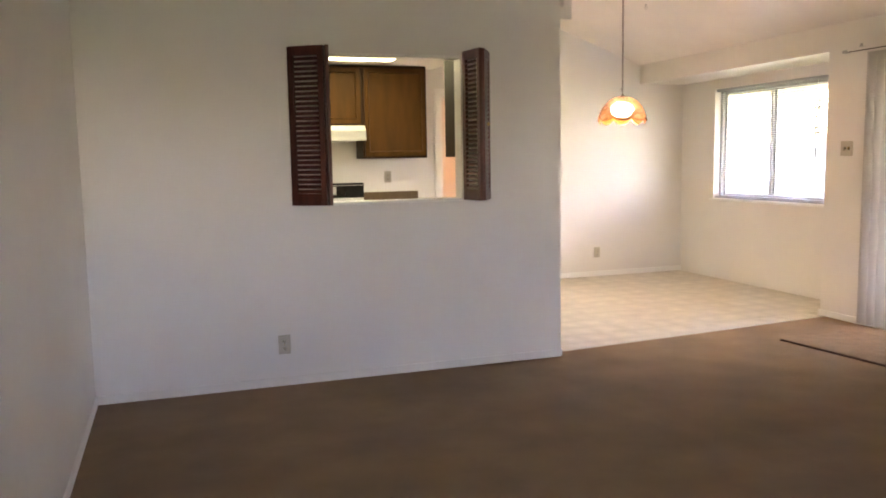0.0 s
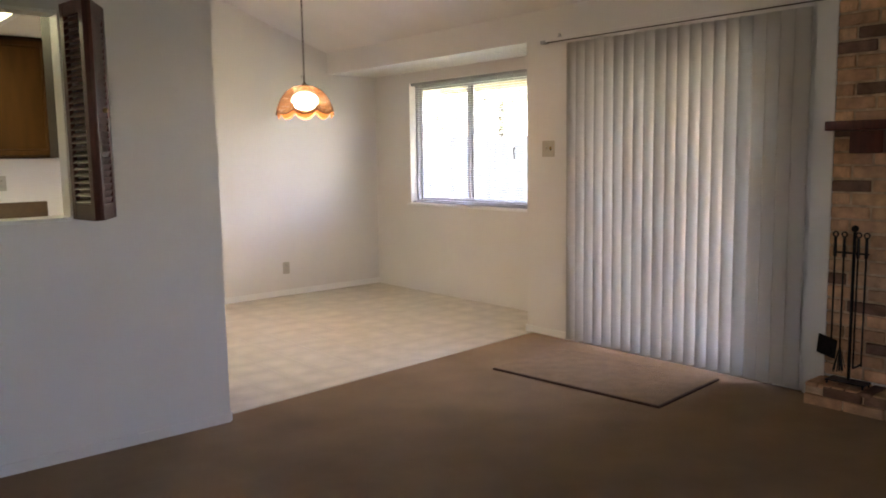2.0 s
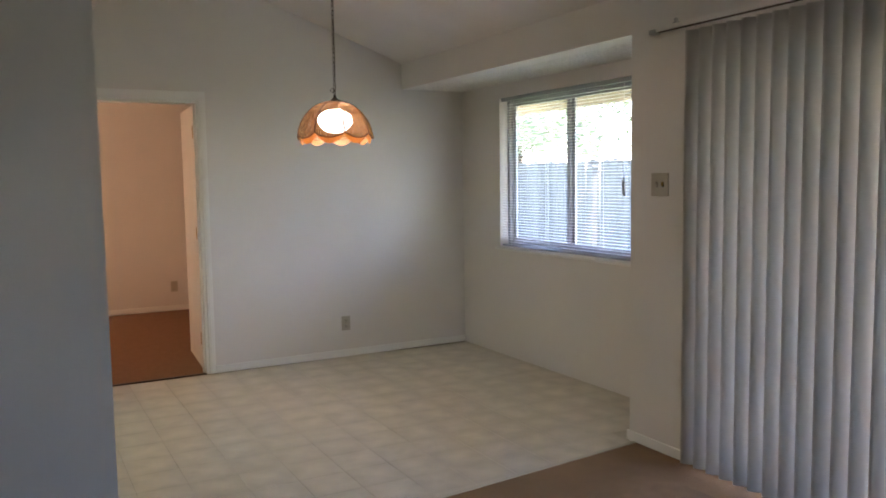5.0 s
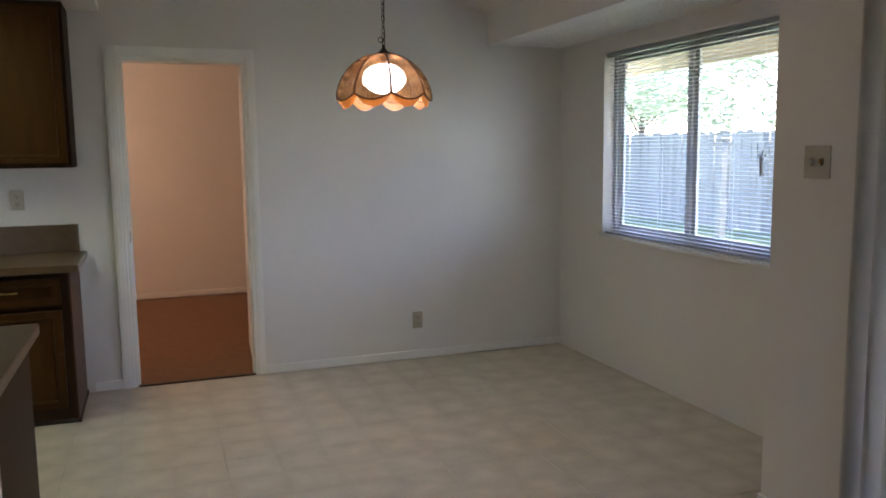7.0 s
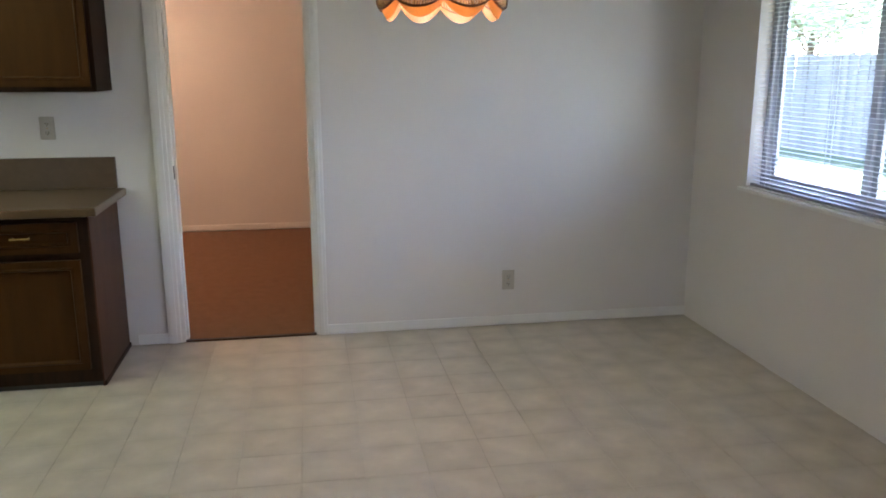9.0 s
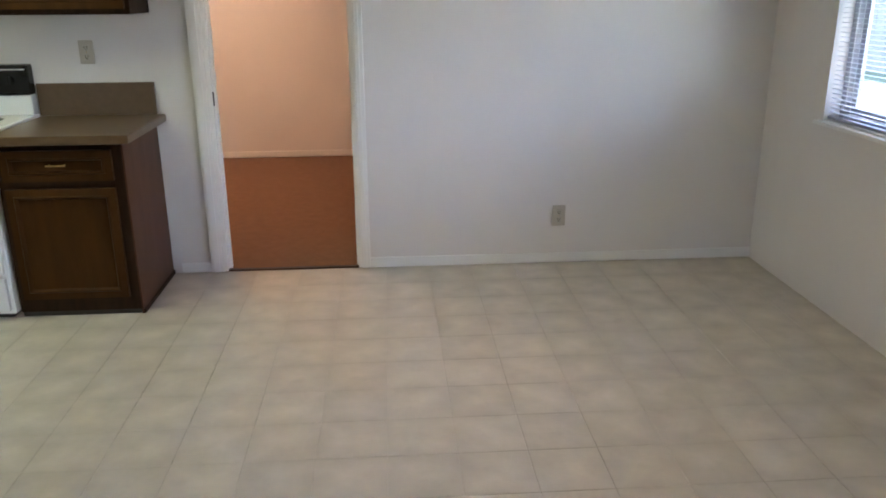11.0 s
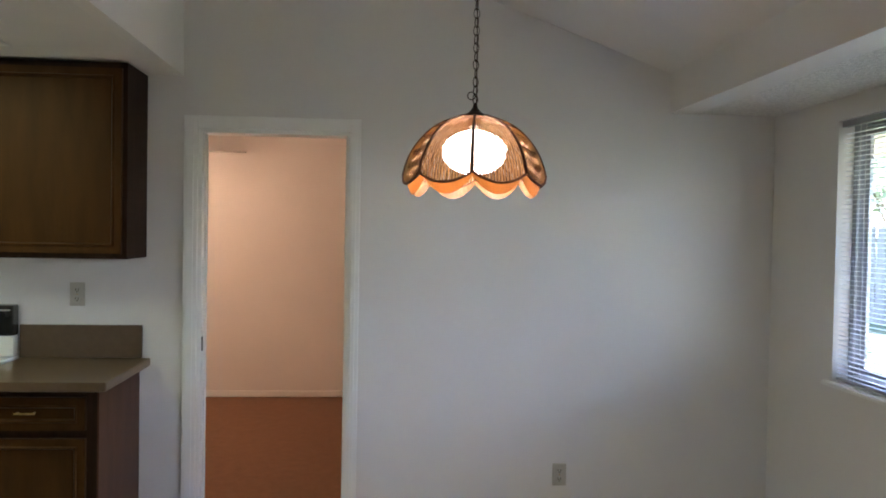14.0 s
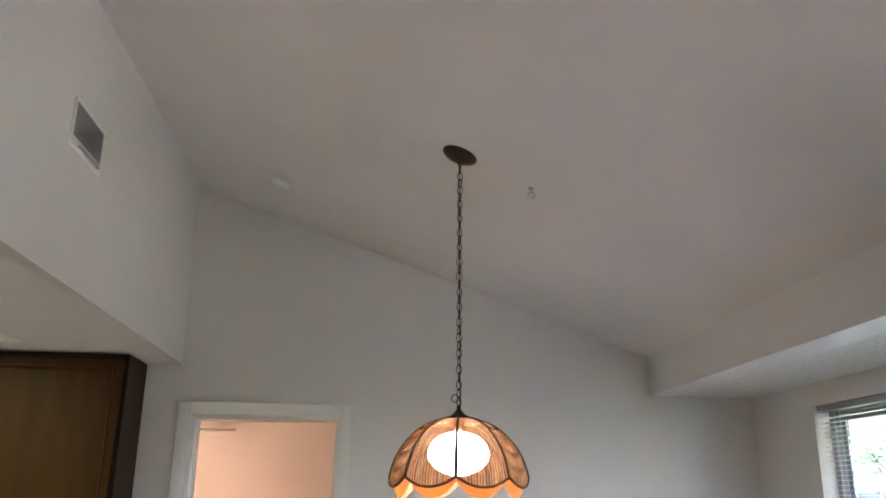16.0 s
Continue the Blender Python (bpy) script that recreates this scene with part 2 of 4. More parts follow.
def wall_mesh(axis, at, thick, us, zs, holes):
    """A wall of real thickness between at and at + thick on one axis, cut by holes (u0, u1, z0, z1)."""
    bm = bmesh.new()
    us = sorted({*us, *(h[i] for h in holes for i in (0, 1))})
    zs = sorted({*zs, *(h[i] for h in holes for i in (2, 3))})
    full = {}
    for i in range(len(us) - 1):
        for j in range(len(zs) - 1):
            u, z = (us[i] + us[i + 1]) / 2, (zs[j] + zs[j + 1]) / 2
            full[i, j] = not any(h[0] < u < h[1] and h[2] < z < h[3] for h in holes)
    made = {}

    def vert(i, j, k):
        if (i, j, k) not in made:
            w = at + thick * k
            made[i, j, k] = bm.verts.new((w, us[i], zs[j]) if axis == "x" else (us[i], w, zs[j]))
        return made[i, j, k]

    for (i, j), ok in full.items():
        if not ok:
            continue
        for k in (0, 1):
            bm.faces.new([vert(i, j, k), vert(i + 1, j, k), vert(i + 1, j + 1, k), vert(i, j + 1, k)])
        for (di, dj), (a, b) in {(-1, 0): ((i, j), (i, j + 1)), (1, 0): ((i + 1, j), (i + 1, j + 1)), (0, -1): ((i, j), (i + 1, j)), (0, 1): ((i, j + 1), (i + 1, j + 1))}.items():
            if not full.get((i + di, j + dj)):
                bm.faces.new([vert(*a, 0), vert(*b, 0), vert(*b, 1), vert(*a, 1)])
    return bm


def under_vault(bm, lift=0.03):
    """Cuts a wall off just above the sloping ceiling's underside."""
    geom = bm.verts[:] + bm.edges[:] + bm.faces[:]
    r = bmesh.ops.bisect_plane(bm, geom=geom, plane_co=(XS, 0, ZV + lift), plane_no=(SLOPE, 0, 1), clear_outer=True)
    edges = [g for g in r["geom_cut"] if isinstance(g, bmesh.types.BMEdge)]
    bmesh.ops.holes_fill(bm, edges=[e for e in edges if e.is_boundary], sides=0)
    return bm


# ---- large structure ----
HATCH = (1.52, 2.39, 1.090, 2.0)
DOOR = (3.318, 4.064, -0.1, 2.012)
WIN = (6.40, 8.215, 0.873, 2.057)
PATIO = (4.10, 5.57, 0.0, 2.0)
BACKWIN = (0.30, 1.70, 1.15, 2.15)

structure("wall_hatch", under_vault(wall_mesh("y", YP, T, [XL, XC], [0, 4.6], [HATCH])), PAINT, "off-white painted wall with an opening into the kitchen", "wall")
structure("wall_left", under_vault(wall_mesh("x", XL - T, T, [YB, YD], [0, 4.6], [])), PAINT, "plain off-white painted living room wall", "wall")
structure("wall_back", under_vault(wall_mesh("y", YB - T, T, [XL - T, XS + 0.15], [0, 4.6], [BACKWIN])), PAINT, "off-white painted wall with an added unseen window", "wall")
structure("wall_patio", under_vault(wall_mesh("x", XS, 0.15, [YB, YJ], [0, 3], [PATIO])), PAINT, "off-white painted wall round the patio door", "wall")
structure("wall_jog", wall_mesh("y", YJ - T, T, [XS + 0.15, XW], [-0.1, ZBAY], []), PAINT, "short off-white return wall beside the window", "wall")
structure("wall_window", wall_mesh("x", XW, 0.14, [YJ - T, YD], [-0.1, ZBAY + 0.1], [WIN]), PAINT, "off-white painted dining wall with a window", "wall")
structure("wall_door", under_vault(wall_mesh("y", YD, T, [XL - T, XW + 0.14], [-0.1, 4.6], [DOOR])), PAINT, "off-white painted dining wall with a doorway", "wall")
structure("wall_over_kitchen", under_vault(wall_mesh("x", XK - 0.06, 0.06, [YP + T, YD], [ZK, 4.6], [])), PAINT, "off-white upper wall above the kitchen's low ceiling", "wall")
structure("bulkhead", under_vault(wall_mesh("x", XS, 0.15, [YJ, YD], [ZBAY, 3], [])), PAINT, "off-white bulkhead where the dining ceiling drops", "bulkhead")

bm = bmesh.new()
x0, x1 = XL - T, XS + 0.15
v = [bm.verts.new(p) for p in ((x0, YB - T, vault(x0)), (x1, YB - T, vault(x1)), (x1, YD + T, vault(x1)), (x0, YD + T, vault(x0)))]
w = [bm.verts.new(p.co + Vector((0, 0, 0.14))) for p in v]
bm.faces.new(v), bm.faces.new(w)
for i in range(4):
    bm.faces.new((v[i], v[(i + 1) % 4], w[(i + 1) % 4], w[i]))
structure("ceiling_vault", bm, CEIL, "sloping off-white painted ceiling", "ceiling")
structure("ceiling_bay", box(bmesh.new(), XS + 0.15, YJ - T, ZBAY, XW + 0.14, YD, ZBAY + 0.1), POPCORN, "low rough sprayed ceiling over the window", "ceiling")
LITE = (1.30, 2.64, 6.95, 8.18)
bm = bmesh.new()
for a in ((XL, YP + T, LITE[0], YD), (LITE[1], YP + T, XK - 0.06, YD), (LITE[0], YP + T, LITE[1], LITE[2]), (LITE[0], LITE[3], LITE[1], YD)):
    box(bm, a[0], a[1], ZK, a[2], a[3], ZK + 0.08)
structure("ceiling_kitchen", bm, CEIL, "low off-white kitchen ceiling with a light box", "ceiling")

# floors
bm = bmesh.new()
edge = [(XL - T, YB - T), (XS, YB - T), (XS, YC1), (XC, YC0), (XL - T, YC0)]
low, high = ([bm.verts.new((x, y, z)) for x, y in edge] for z in (-0.1, 0.005))
bm.faces.new(low), bm.faces.new(high)
for i in range(5):
    bm.faces.new((low[i], low[(i + 1) % 5], high[(i + 1) % 5], high[i]))
structure("floor_carpet", bm, CARPET, "worn brown carpet of the living room", "carpet")
bm = bmesh.new()
box(bm, XL - T, YC0 + 0.002, -0.09, XS, YD, -0.003)
box(bm, XS, YJ, -0.1, XW, YD, -0.003)
vinyl = structure("floor_vinyl", bm, JOINT, "pale beige square-patterned vinyl floor", "floor")
structure("floor_back_room", box(bmesh.new(), 0.9, YD, -0.1, 5.2, YH + T, -0.004), CARPET2, "rust-brown carpet of the back room", "carpet")
structure("wall_room_far", wall_mesh("y", YH, T, [0.9, 5.2], [0, ZR], []), PAINT, "off-white far wall of the back room", "wall")
structure("wall_room_left", wall_mesh("x", 0.9 - T, T, [YD + T, YH], [0, ZR], []), PAINT, "off-white side wall of the back room", "wall")
structure("wall_room_right", wall_mesh("x", 4.9, T, [YD + T, YH], [0, ZR], []), PAINT, "off-white side wall of the back room", "wall")
structure("ceiling_room", box(bmesh.new(), 0.78, YD + T, ZR, 5.2, YH + T, ZR + 0.1), CEIL, "flat off-white ceiling of the back room", "ceiling")


# ---- trim of the setting ----
def baseboard(x0, y0, x1, y1, mat=TRIM, high=0.058):
    bm = bmesh.new()
    box(bm, x0, y0, 0.008, x1, y1, high, 0.004)
    i = 0.0055
    box(bm, x0 + i, y0 + i, 0.0, x1 - i, y1 - i, 0.01)
    structure("baseboard", bm, mat, "low painted baseboard along the wall", "baseboard")


B = 0.012
baseboard(XL, YP - B, XC, YP, PAINT)
baseboard(XL, YB, XL + B, YP - B)
baseboard(XC, YP, XC + B, YP + T)
baseboard(DOOR[1] + 0.0525, YD - B, XW, YD)
baseboard(3.085, YD - B, DOOR[0] - 0.075, YD)
baseboard(XS - B, PATIO[1] + 0.06, XS, YJ)
baseboard(XS - B, YJ, XW, YJ + B)
baseboard(0.9, YH - B, 4.9, YH)

run = Vector((XS - XC - B, YC1 - YC0, 0))
bm = box(bmesh.new(), 0.0, -0.012, 0.0, run.length, 0.012, 0.008, 0.002, Matrix.Translation((XC + B, YC0, 0)) @ Matrix.Rotation(math.atan2(run.y, run.x), 4, "Z"))
structure("threshold_strip", bm, PLATE, "thin pale strip between carpet and vinyl", "trim")
bm = box(bmesh.new(), DOOR[0], YD, -0.002, DOOR[1], YD + 0.03, 0.006, 0.002)
structure("door_threshold", bm, BRONZE, "dark metal strip at the doorway's carpet edge", "trim")
bm = box(bmesh.new(), XS - 0.022, 3.80, 0.0, XS, 3.915, 2.12, 0.004)
structure("trim_board", bm, PAINT, "painted upright board beside the brickwork", "trim")

# hatch sill and lining
hatch = thing("window_hatch", ((HATCH[0] + HATCH[1]) / 2, YP + T / 2, HATCH[2]), "white lined serving hatch between living room and kitchen", "serving hatch")
tagged(hatch, kind="structure")
part("sill", box(bmesh.new(), HATCH[0] - 0.0, YP - 0.02, HATCH[2], HATCH[1], YP + T + 0.02, HATCH[2] + 0.018, 0.003), TRIM, hatch)
part("lining", box(bmesh.new(), HATCH[0], YP + 0.002, HATCH[3] - 0.014, HATCH[1], YP + T - 0.002, HATCH[3] - 0.001), TRIM, hatch)

# doorway: casing, jambs, stops and the open leaf
door = thing("door_1", (DOOR[1], YD, 0), "white painted doorway with its door standing open into the back room", "door")
tagged(door, kind="structure")
for nm, a, b in (("casing", DOOR[0] - 0.075, DOOR[0] - 0.006), ("casing", DOOR[1] + 0.006, DOOR[1] + 0.052)):
    bm = box(bmesh.new(), a, YD - 0.016, 0, b, YD, DOOR[3] + 0.07, 0.004)
    box(bm, a + 0.015, YD - 0.020, 0, b - 0.02, YD - 0.015, DOOR[3] + 0.05, 0.002)
    part(nm, bm, TRIM, door)
bm = box(bmesh.new(), DOOR[0] - 0.006, YD - 0.016, DOOR[3] + 0.004, DOOR[1] + 0.006, YD, DOOR[3] + 0.07, 0.004)
part("head_casing", bm, TRIM, door)
for a, b in ((DOOR[0] - 0.006, DOOR[0] + 0.014), (DOOR[1] - 0.014, DOOR[1] + 0.006)):
    part("jamb", box(bmesh.new(), a, YD - 0.004, 0, b, YD + T + 0.004, DOOR[3]), TRIM, door)
part("head_jamb", box(bmesh.new(), DOOR[0] + 0.014, YD - 0.004, DOOR[3] - 0.014, DOOR[1] - 0.014, YD + T + 0.004, DOOR[3] + 0.006), TRIM, door)
for a, b in ((DOOR[0] + 0.014, DOOR[0] + 0.026), (DOOR[1] - 0.026, DOOR[1] - 0.014)):
    part("stop", box(bmesh.new(), a, YD + 0.045, 0, b, YD + 0.08, DOOR[3] - 0.014, 0.002), TRIM, door)
part("strike_plate", box(bmesh.new(), DOOR[0] + 0.0142, YD + 0.012, 0.905, DOOR[0] + 0.0165, YD + 0.038, 0.975), SLOT, door, "dark metal strike plate")
leaf = part("leaf", box(bmesh.new(), 0.0, 0.0, 0.012, 0.036, 0.73, DOOR[3] - 0.016, 0.003,
                        Matrix.Translation((DOOR[1] - 0.012, YD + T + 0.012, 0)) @ Matrix.Rotation(radians(-4), 4, "Z")), TRIM, door)
for z in (0.25, 1.05, 1.8):
    part("hinge", rod(bmesh.new(), (DOOR[1] - 0.016, YD + T + 0.006, z - 0.045), (DOOR[1] - 0.016, YD + T + 0.006, z + 0.045), 0.006, 8), BRASS, door)

# ---- dining window, its blind ----
win = thing("window_1", (XW + 0.07, (WIN[0] + WIN[1]) / 2, WIN[2]), "two-part sliding aluminium window over a white sill", "window")
tagged(win, kind="structure")
bm = bmesh.new()
xg = XW + 0.10
for a in ((WIN[0], WIN[2], WIN[0] + 0.035, WIN[3]), (WIN[1] - 0.035, WIN[2], WIN[1], WIN[3])):
    box(bm, xg - 0.025, a[0], a[1], xg + 0.03, a[2], a[3], 0.003)
for z in (WIN[2], WIN[3] - 0.035):
    box(bm, xg - 0.025, WIN[0] + 0.035, z, xg + 0.03, WIN[1] - 0.035, z + 0.035, 0.003)
part("window_frame", bm, ALU, win)
ym = 7.42
for y0, y1, dx in ((WIN[0] + 0.036, ym + 0.035, -0.008), (ym - 0.035, WIN[1] - 0.036, 0.014)):
    bm = bmesh.new()
    for a, b in ((y0, y0 + 0.04), (y1 - 0.04, y1)):
        box(bm, xg + dx - 0.009, a, WIN[2] + 0.036, xg + dx + 0.009, b, WIN[3] - 0.036, 0.002)
    for z in (WIN[2] + 0.036, WIN[3] - 0.071):
        box(bm, xg + dx - 0.009, y0 + 0.04, z, xg + dx + 0.009, y1 - 0.04, z + 0.035, 0.002)
    sash = part("sash", bm, ALU, win)
    pane = part("pane", box(bmesh.new(), xg + dx - 0.002, y0 + 0.038, WIN[2] + 0.07, xg + dx + 0.002, y1 - 0.038, WIN[3] - 0.07), GLASS, sash)
    pane.visible_shadow = False
bm = box(bmesh.new(), XW - 0.035, WIN[0] - 0.03, WIN[2] - 0.018, XW, WIN[1] + 0.03, WIN[2] + 0.001, 0.004)
box(bm, XW, WIN[0] + 0.001, WIN[2] - 0.0, XW + 0.074, WIN[1] - 0.001, WIN[2] + 0.006)
part("window_sill", bm, TRIM, win)

blind = thing("mini_blind", (XW + 0.03, (WIN[0] + WIN[1]) / 2, WIN[2] + 0.01), "white aluminium mini blind hanging open in the window", "blind")
part("headrail", box(bmesh.new(), XW + 0.012, WIN[0] + 0.008, WIN[3] - 0.03, XW + 0.042, WIN[1] - 0.008, WIN[3] - 0.002, 0.002), ALU, blind)
part("bottom_rail", box(bmesh.new(), XW + 0.014, WIN[0] + 0.01, WIN[2] + 0.010, XW + 0.040, WIN[1] - 0.01, WIN[2] + 0.024, 0.003), ALU, blind)
bm = bmesh.new()
cs = []
for i in range(5):
    u = -1 + i / 2
    cs.append((0.0125 * u, 0.0016 * (1 - u * u)))
ends = []
for y in (-(WIN[1] - WIN[0]) / 2 + 0.012, (WIN[1] - WIN[0]) / 2 - 0.012):
    ends.append([bm.verts.new((x, y, z)) for x, z in cs] + [bm.verts.new((x, y, z - 0.0005)) for x, z in reversed(cs)])
for i in range(10):
    bm.faces.new((ends[0][i], ends[0][(i + 1) % 10], ends[1][(i + 1) % 10], ends[1][i]))
slat_mesh = mesh_of("slat", bm, SLAT)
z = WIN[2] + 0.042
while z < WIN[3] - 0.04:
    ob = new("slat", slat_mesh)
    ob.parent = blind
    ob.matrix_basis = Matrix.Translation((-0.003, 0, z - blind.location.z)) @ Matrix.Rotation(radians(1 + random.uniform(-1.2, 1.2)), 4, "Y")
    z += 0.0212
for y in (6.55, 7.0, 7.62, 8.07):
    bm = bmesh.new()
    for dx in (-0.013, 0.013):
        rod(bm, (XW + 0.027 + dx, y, WIN[2] + 0.02), (XW + 0.027 + dx, y, WIN[3] - 0.03), 0.0011, 5)
    part("ladder_cord", bm, WHITEPL, blind)
bm = rod(bmesh.new(), (XW + 0.005, 6.76, 1.30), (XW + 0.005, 6.765, 1.39), 0.011, 10)
box(bm, XW + 0.0, 6.74, 1.392, XW + 0.012, 6.79, 1.402, 0.002)
rod(bm, (XW + 0.005, 6.765, 1.39), (XW + 0.02, 6.775, 1.425), 0.004, 6)
part("cord_weight", bm, GRILLE, blind, "grey cord weight hanging before the slats")
bm = bmesh.new()
rod(bm, (XW + 0.02, 6.775, 1.42), (XW + 0.02, 6.775, WIN[3] - 0.02), 0.0014, 5)
part("pull_cord", bm, WHITEPL, blind)

# ---- patio door and its vertical blind ----
patio = thing("door_2", (XS + 0.09, (PATIO[0] + PATIO[1]) / 2, 0), "sliding glass patio door behind a vertical blind", "patio door")
tagged(patio, kind="structure")
bm = bmesh.new()
for a, b in ((PATIO[0], PATIO[0] + 0.04), (PATIO[1] - 0.04, PATIO[1])):
    box(bm, XS + 0.06, a, 0, XS + 0.14, b, PATIO[3])
box(bm, XS + 0.06, PATIO[0] + 0.04, 0, XS + 0.14, PATIO[1] - 0.04, 0.03)
box(bm, XS + 0.06, PATIO[0] + 0.04, PATIO[3] - 0.04, XS + 0.14, PATIO[1] - 0.04, PATIO[3])
part("door_frame", bm, ALU, patio)
ymid = (PATIO[0] + PATIO[1]) / 2
for y0, y1, x in ((PATIO[0] + 0.04, ymid + 0.03, XS + 0.08), (ymid - 0.03, PATIO[1] - 0.04, XS + 0.115)):
    bm = bmesh.new()
    for a, b in ((y0, y0 + 0.055), (y1 - 0.055, y1)):
        box(bm, x - 0.014, a, 0.032, x + 0.014, b, PATIO[3] - 0.042, 0.003)
    box(bm, x - 0.014, y0 + 0.055, 0.032, x + 0.014, y1 - 0.055, 0.10)
    box(bm, x - 0.014, y0 + 0.055, PATIO[3] - 0.10, x + 0.014, y1 - 0.055, PATIO[3] - 0.042)
    sash = part("door_panel", bm, ALU, patio)
    pane = part("pane", box(bmesh.new(), x - 0.003, y0 + 0.05, 0.095, x + 0.003, y1 - 0.05, PATIO[3] - 0.095), GLASS, sash)
    pane.visible_shadow = False

vb = thing("vertical_blind", (XS - 0.06, 4.76, 0.03), "closed off-white vertical blind with curved vanes at the patio door", "blind")
bm = box(bmesh.new(), XS - 0.075, 3.84, 2.128, XS - 0.042, 5.80, 2.15, 0.003)
part("headrail", bm, PAINT, vb)
# The rail's shadow line, laid in as a thin dark strip.
part("headrail_shade", box(bmesh.new(), XS - 0.066, 3.85, 2.122, XS - 0.052, 5.79, 2.1279), BRONZE, vb, "dark strip for the shadow line under the headrail")
part("end_cap", box(bmesh.new(), XS - 0.078, 5.80, 2.118, XS - 0.038, 5.845, 2.142, 0.005), GRILLE, vb)
for y in (5.68, 4.05):
    bm = box(bmesh.new(), XS - 0.07, y - 0.012, 2.151, XS, y + 0.012, 2.158, 0.002)
    box(bm, XS - 0.066, y - 0.008, 2.158, XS - 0.052, y + 0.008, 2.176, 0.003)
    part("bracket", bm, GRILLE, vb)
bm = bmesh.new()
cs = [(0.0455 * (-1 + i / 4), 0.010 * (1 - (-1 + i / 4) ** 2)) for i in range(9)]
ends = []
for z in (0.035, 2.10):
    ends.append([bm.verts.new((-d, u, z - 0.03)) for u, d in cs] + [bm.verts.new((-d + 0.0008, u, z - 0.03)) for u, d in reversed(cs)])
for i in range(18):
    f = bm.faces.new((ends[0][i], ends[0][(i + 1) % 18], ends[1][(i + 1) % 18], ends[1][i]))
    f.smooth = True
vane_mesh = mesh_of("vane", bm, VANE)
for i in range(21):
    y = 5.555 - i * 0.0795
    ob = new("vane", vane_mesh)
    ob.parent = vb
    turn = 44 + random.uniform(-3, 3) if i < 17 else 4 + random.uniform(-1, 1)
    ob.matrix_basis = Matrix.Translation((random.uniform(-0.003, 0.003), y - 4.76, 0)) @ Matrix.Rotation(radians(turn), 4, "Z")


# ---- plates on the walls ----
def outlet(x, y, z, face, label):
    """face: 'y' for a wall met along +y."""
    t = thing("electric_outlet", (x, y, z), label, "outlet", "wall outlets")
    part("cover_plate", box(bmesh.new(), x - 0.036, y - 0.006, z - 0.058, x + 0.036, y, z + 0.058, 0.003), PLATE, t)
    for dz in (-0.022, 0.022):
        bm = box(bmesh.new(), x - 0.017, y - 0.0085, z + dz - 0.015, x + 0.017, y - 0.005, z + dz + 0.015, 0.003)
        s = part("socket", bm, PLATE, t)
        bm = bmesh.new()
        for dx in (-0.007, 0.006):
            box(bm, x + dx - 0.0015, y - 0.0092, z + dz - 0.004, x + dx + 0.0015, y - 0.0084, z + dz + 0.007)
        box(bm, x - 0.003, y - 0.0092, z + dz - 0.012, x + 0.003, y - 0.0084, z + dz - 0.007)
        part("slots", bm, SLOT, s)
    part("screw", rod(bmesh.new(), (x, y - 0.0075, z), (x, y - 0.005, z), 0.003, 8), BRASS, t)


outlet(1.23, YP, 0.258, "y", "ivory double outlet low on the living room wall")
outlet(5.167, YD, 0.272, "y", "ivory double outlet low on the dining wall")
outlet(2.735, YD, 1.185, "y", "ivory double outlet above the kitchen counter")
outlet(4.395, YH, 0.27, "y", "ivory double outlet in the back room")

sw = thing("light_switch", (XS, 5.835, 1.385), "ivory double switch plate with a round dimmer", "switch")
part("cover_plate", box(bmesh.new(), XS - 0.006, 5.776, 1.327, XS, 5.894, 1.443, 0.003), PLATE, sw)
bm = rod(bmesh.new(), (XS - 0.022, 5.859, 1.385), (XS - 0.005, 5.859, 1.385), 0.015, 20)
part("dimmer_knob", bm, PLATE, sw)
part("toggle", box(bmesh.new(), XS - 0.017, 5.807, 1.380, XS - 0.005, 5.815, 1.398, 0.002), BRASS, sw, "small brownish toggle")
part("toggle_slot", box(bmesh.new(), XS - 0.0068, 5.804, 1.373, XS - 0.0055, 5.818, 1.398), SLOT, sw)


# ---- shutters of the hatch ----
def shutter_leaf(name, parent, foot, way, width, z0, z1, shut=False):
    """One louvred leaf standing from foot along way (a flat direction), built of stiles, rails and slats."""
    ang = math.atan2(way[1], way[0])
    m = Matrix.Translation((foot[0], foot[1], 0)) @ Matrix.Rotation(ang, 4, "Z")
    th = 0.011
    bm = bmesh.new()
    for a, b in ((0, 0.036), (width - 0.036, width)):
        box(bm, a, -th, z0, b, th, z1, 0.003, m)
    fr = part(name, bm, SHUTTER, parent)
    for z, h in ((z0, 0.07), (z1 - 0.055, 0.055)):
        part("rail", box(bmesh.new(), 0.036, -th + 0.001, z, width - 0.036, th - 0.001, z + h, 0.0, m), SHUTTER, fr)
    z, c = z0 + 0.082, 0.0165 if shut else 0.0125
    while z < z1 - 0.062:
        lm = m @ Matrix.Translation((0, 0, z)) @ Matrix.Rotation(radians(68 if shut else 42), 4, "X")
        part("louvre", box(bmesh.new(), 0.034, -c, -0.0028, width - 0.034, c, 0.0028, 0.0, lm), SHUTTER, fr)
        z += 0.0285
    return fr


Z0, Z1 = HATCH[2] + 0.008, HATCH[3] + 0.022
sl = thing("louvred_shutter", (1.47, YP - 0.1, Z0), "folded red-brown louvred shutter beside the hatch", "shutter", "shutters of the hatch")
shutter_leaf("leaf", sl, (1.312, YP - 0.018), (0.19, -0.125), 0.222, Z0, Z1)
shutter_leaf("leaf", sl, (1.516, YP - 0.012), (-0.0, -0.14), 0.15, Z0, Z1)
sr = thing("louvred_shutter", (2.45, YP - 0.1, Z0), "folded red-brown louvred shutter beside the hatch", "shutter", "shutters of the hatch")
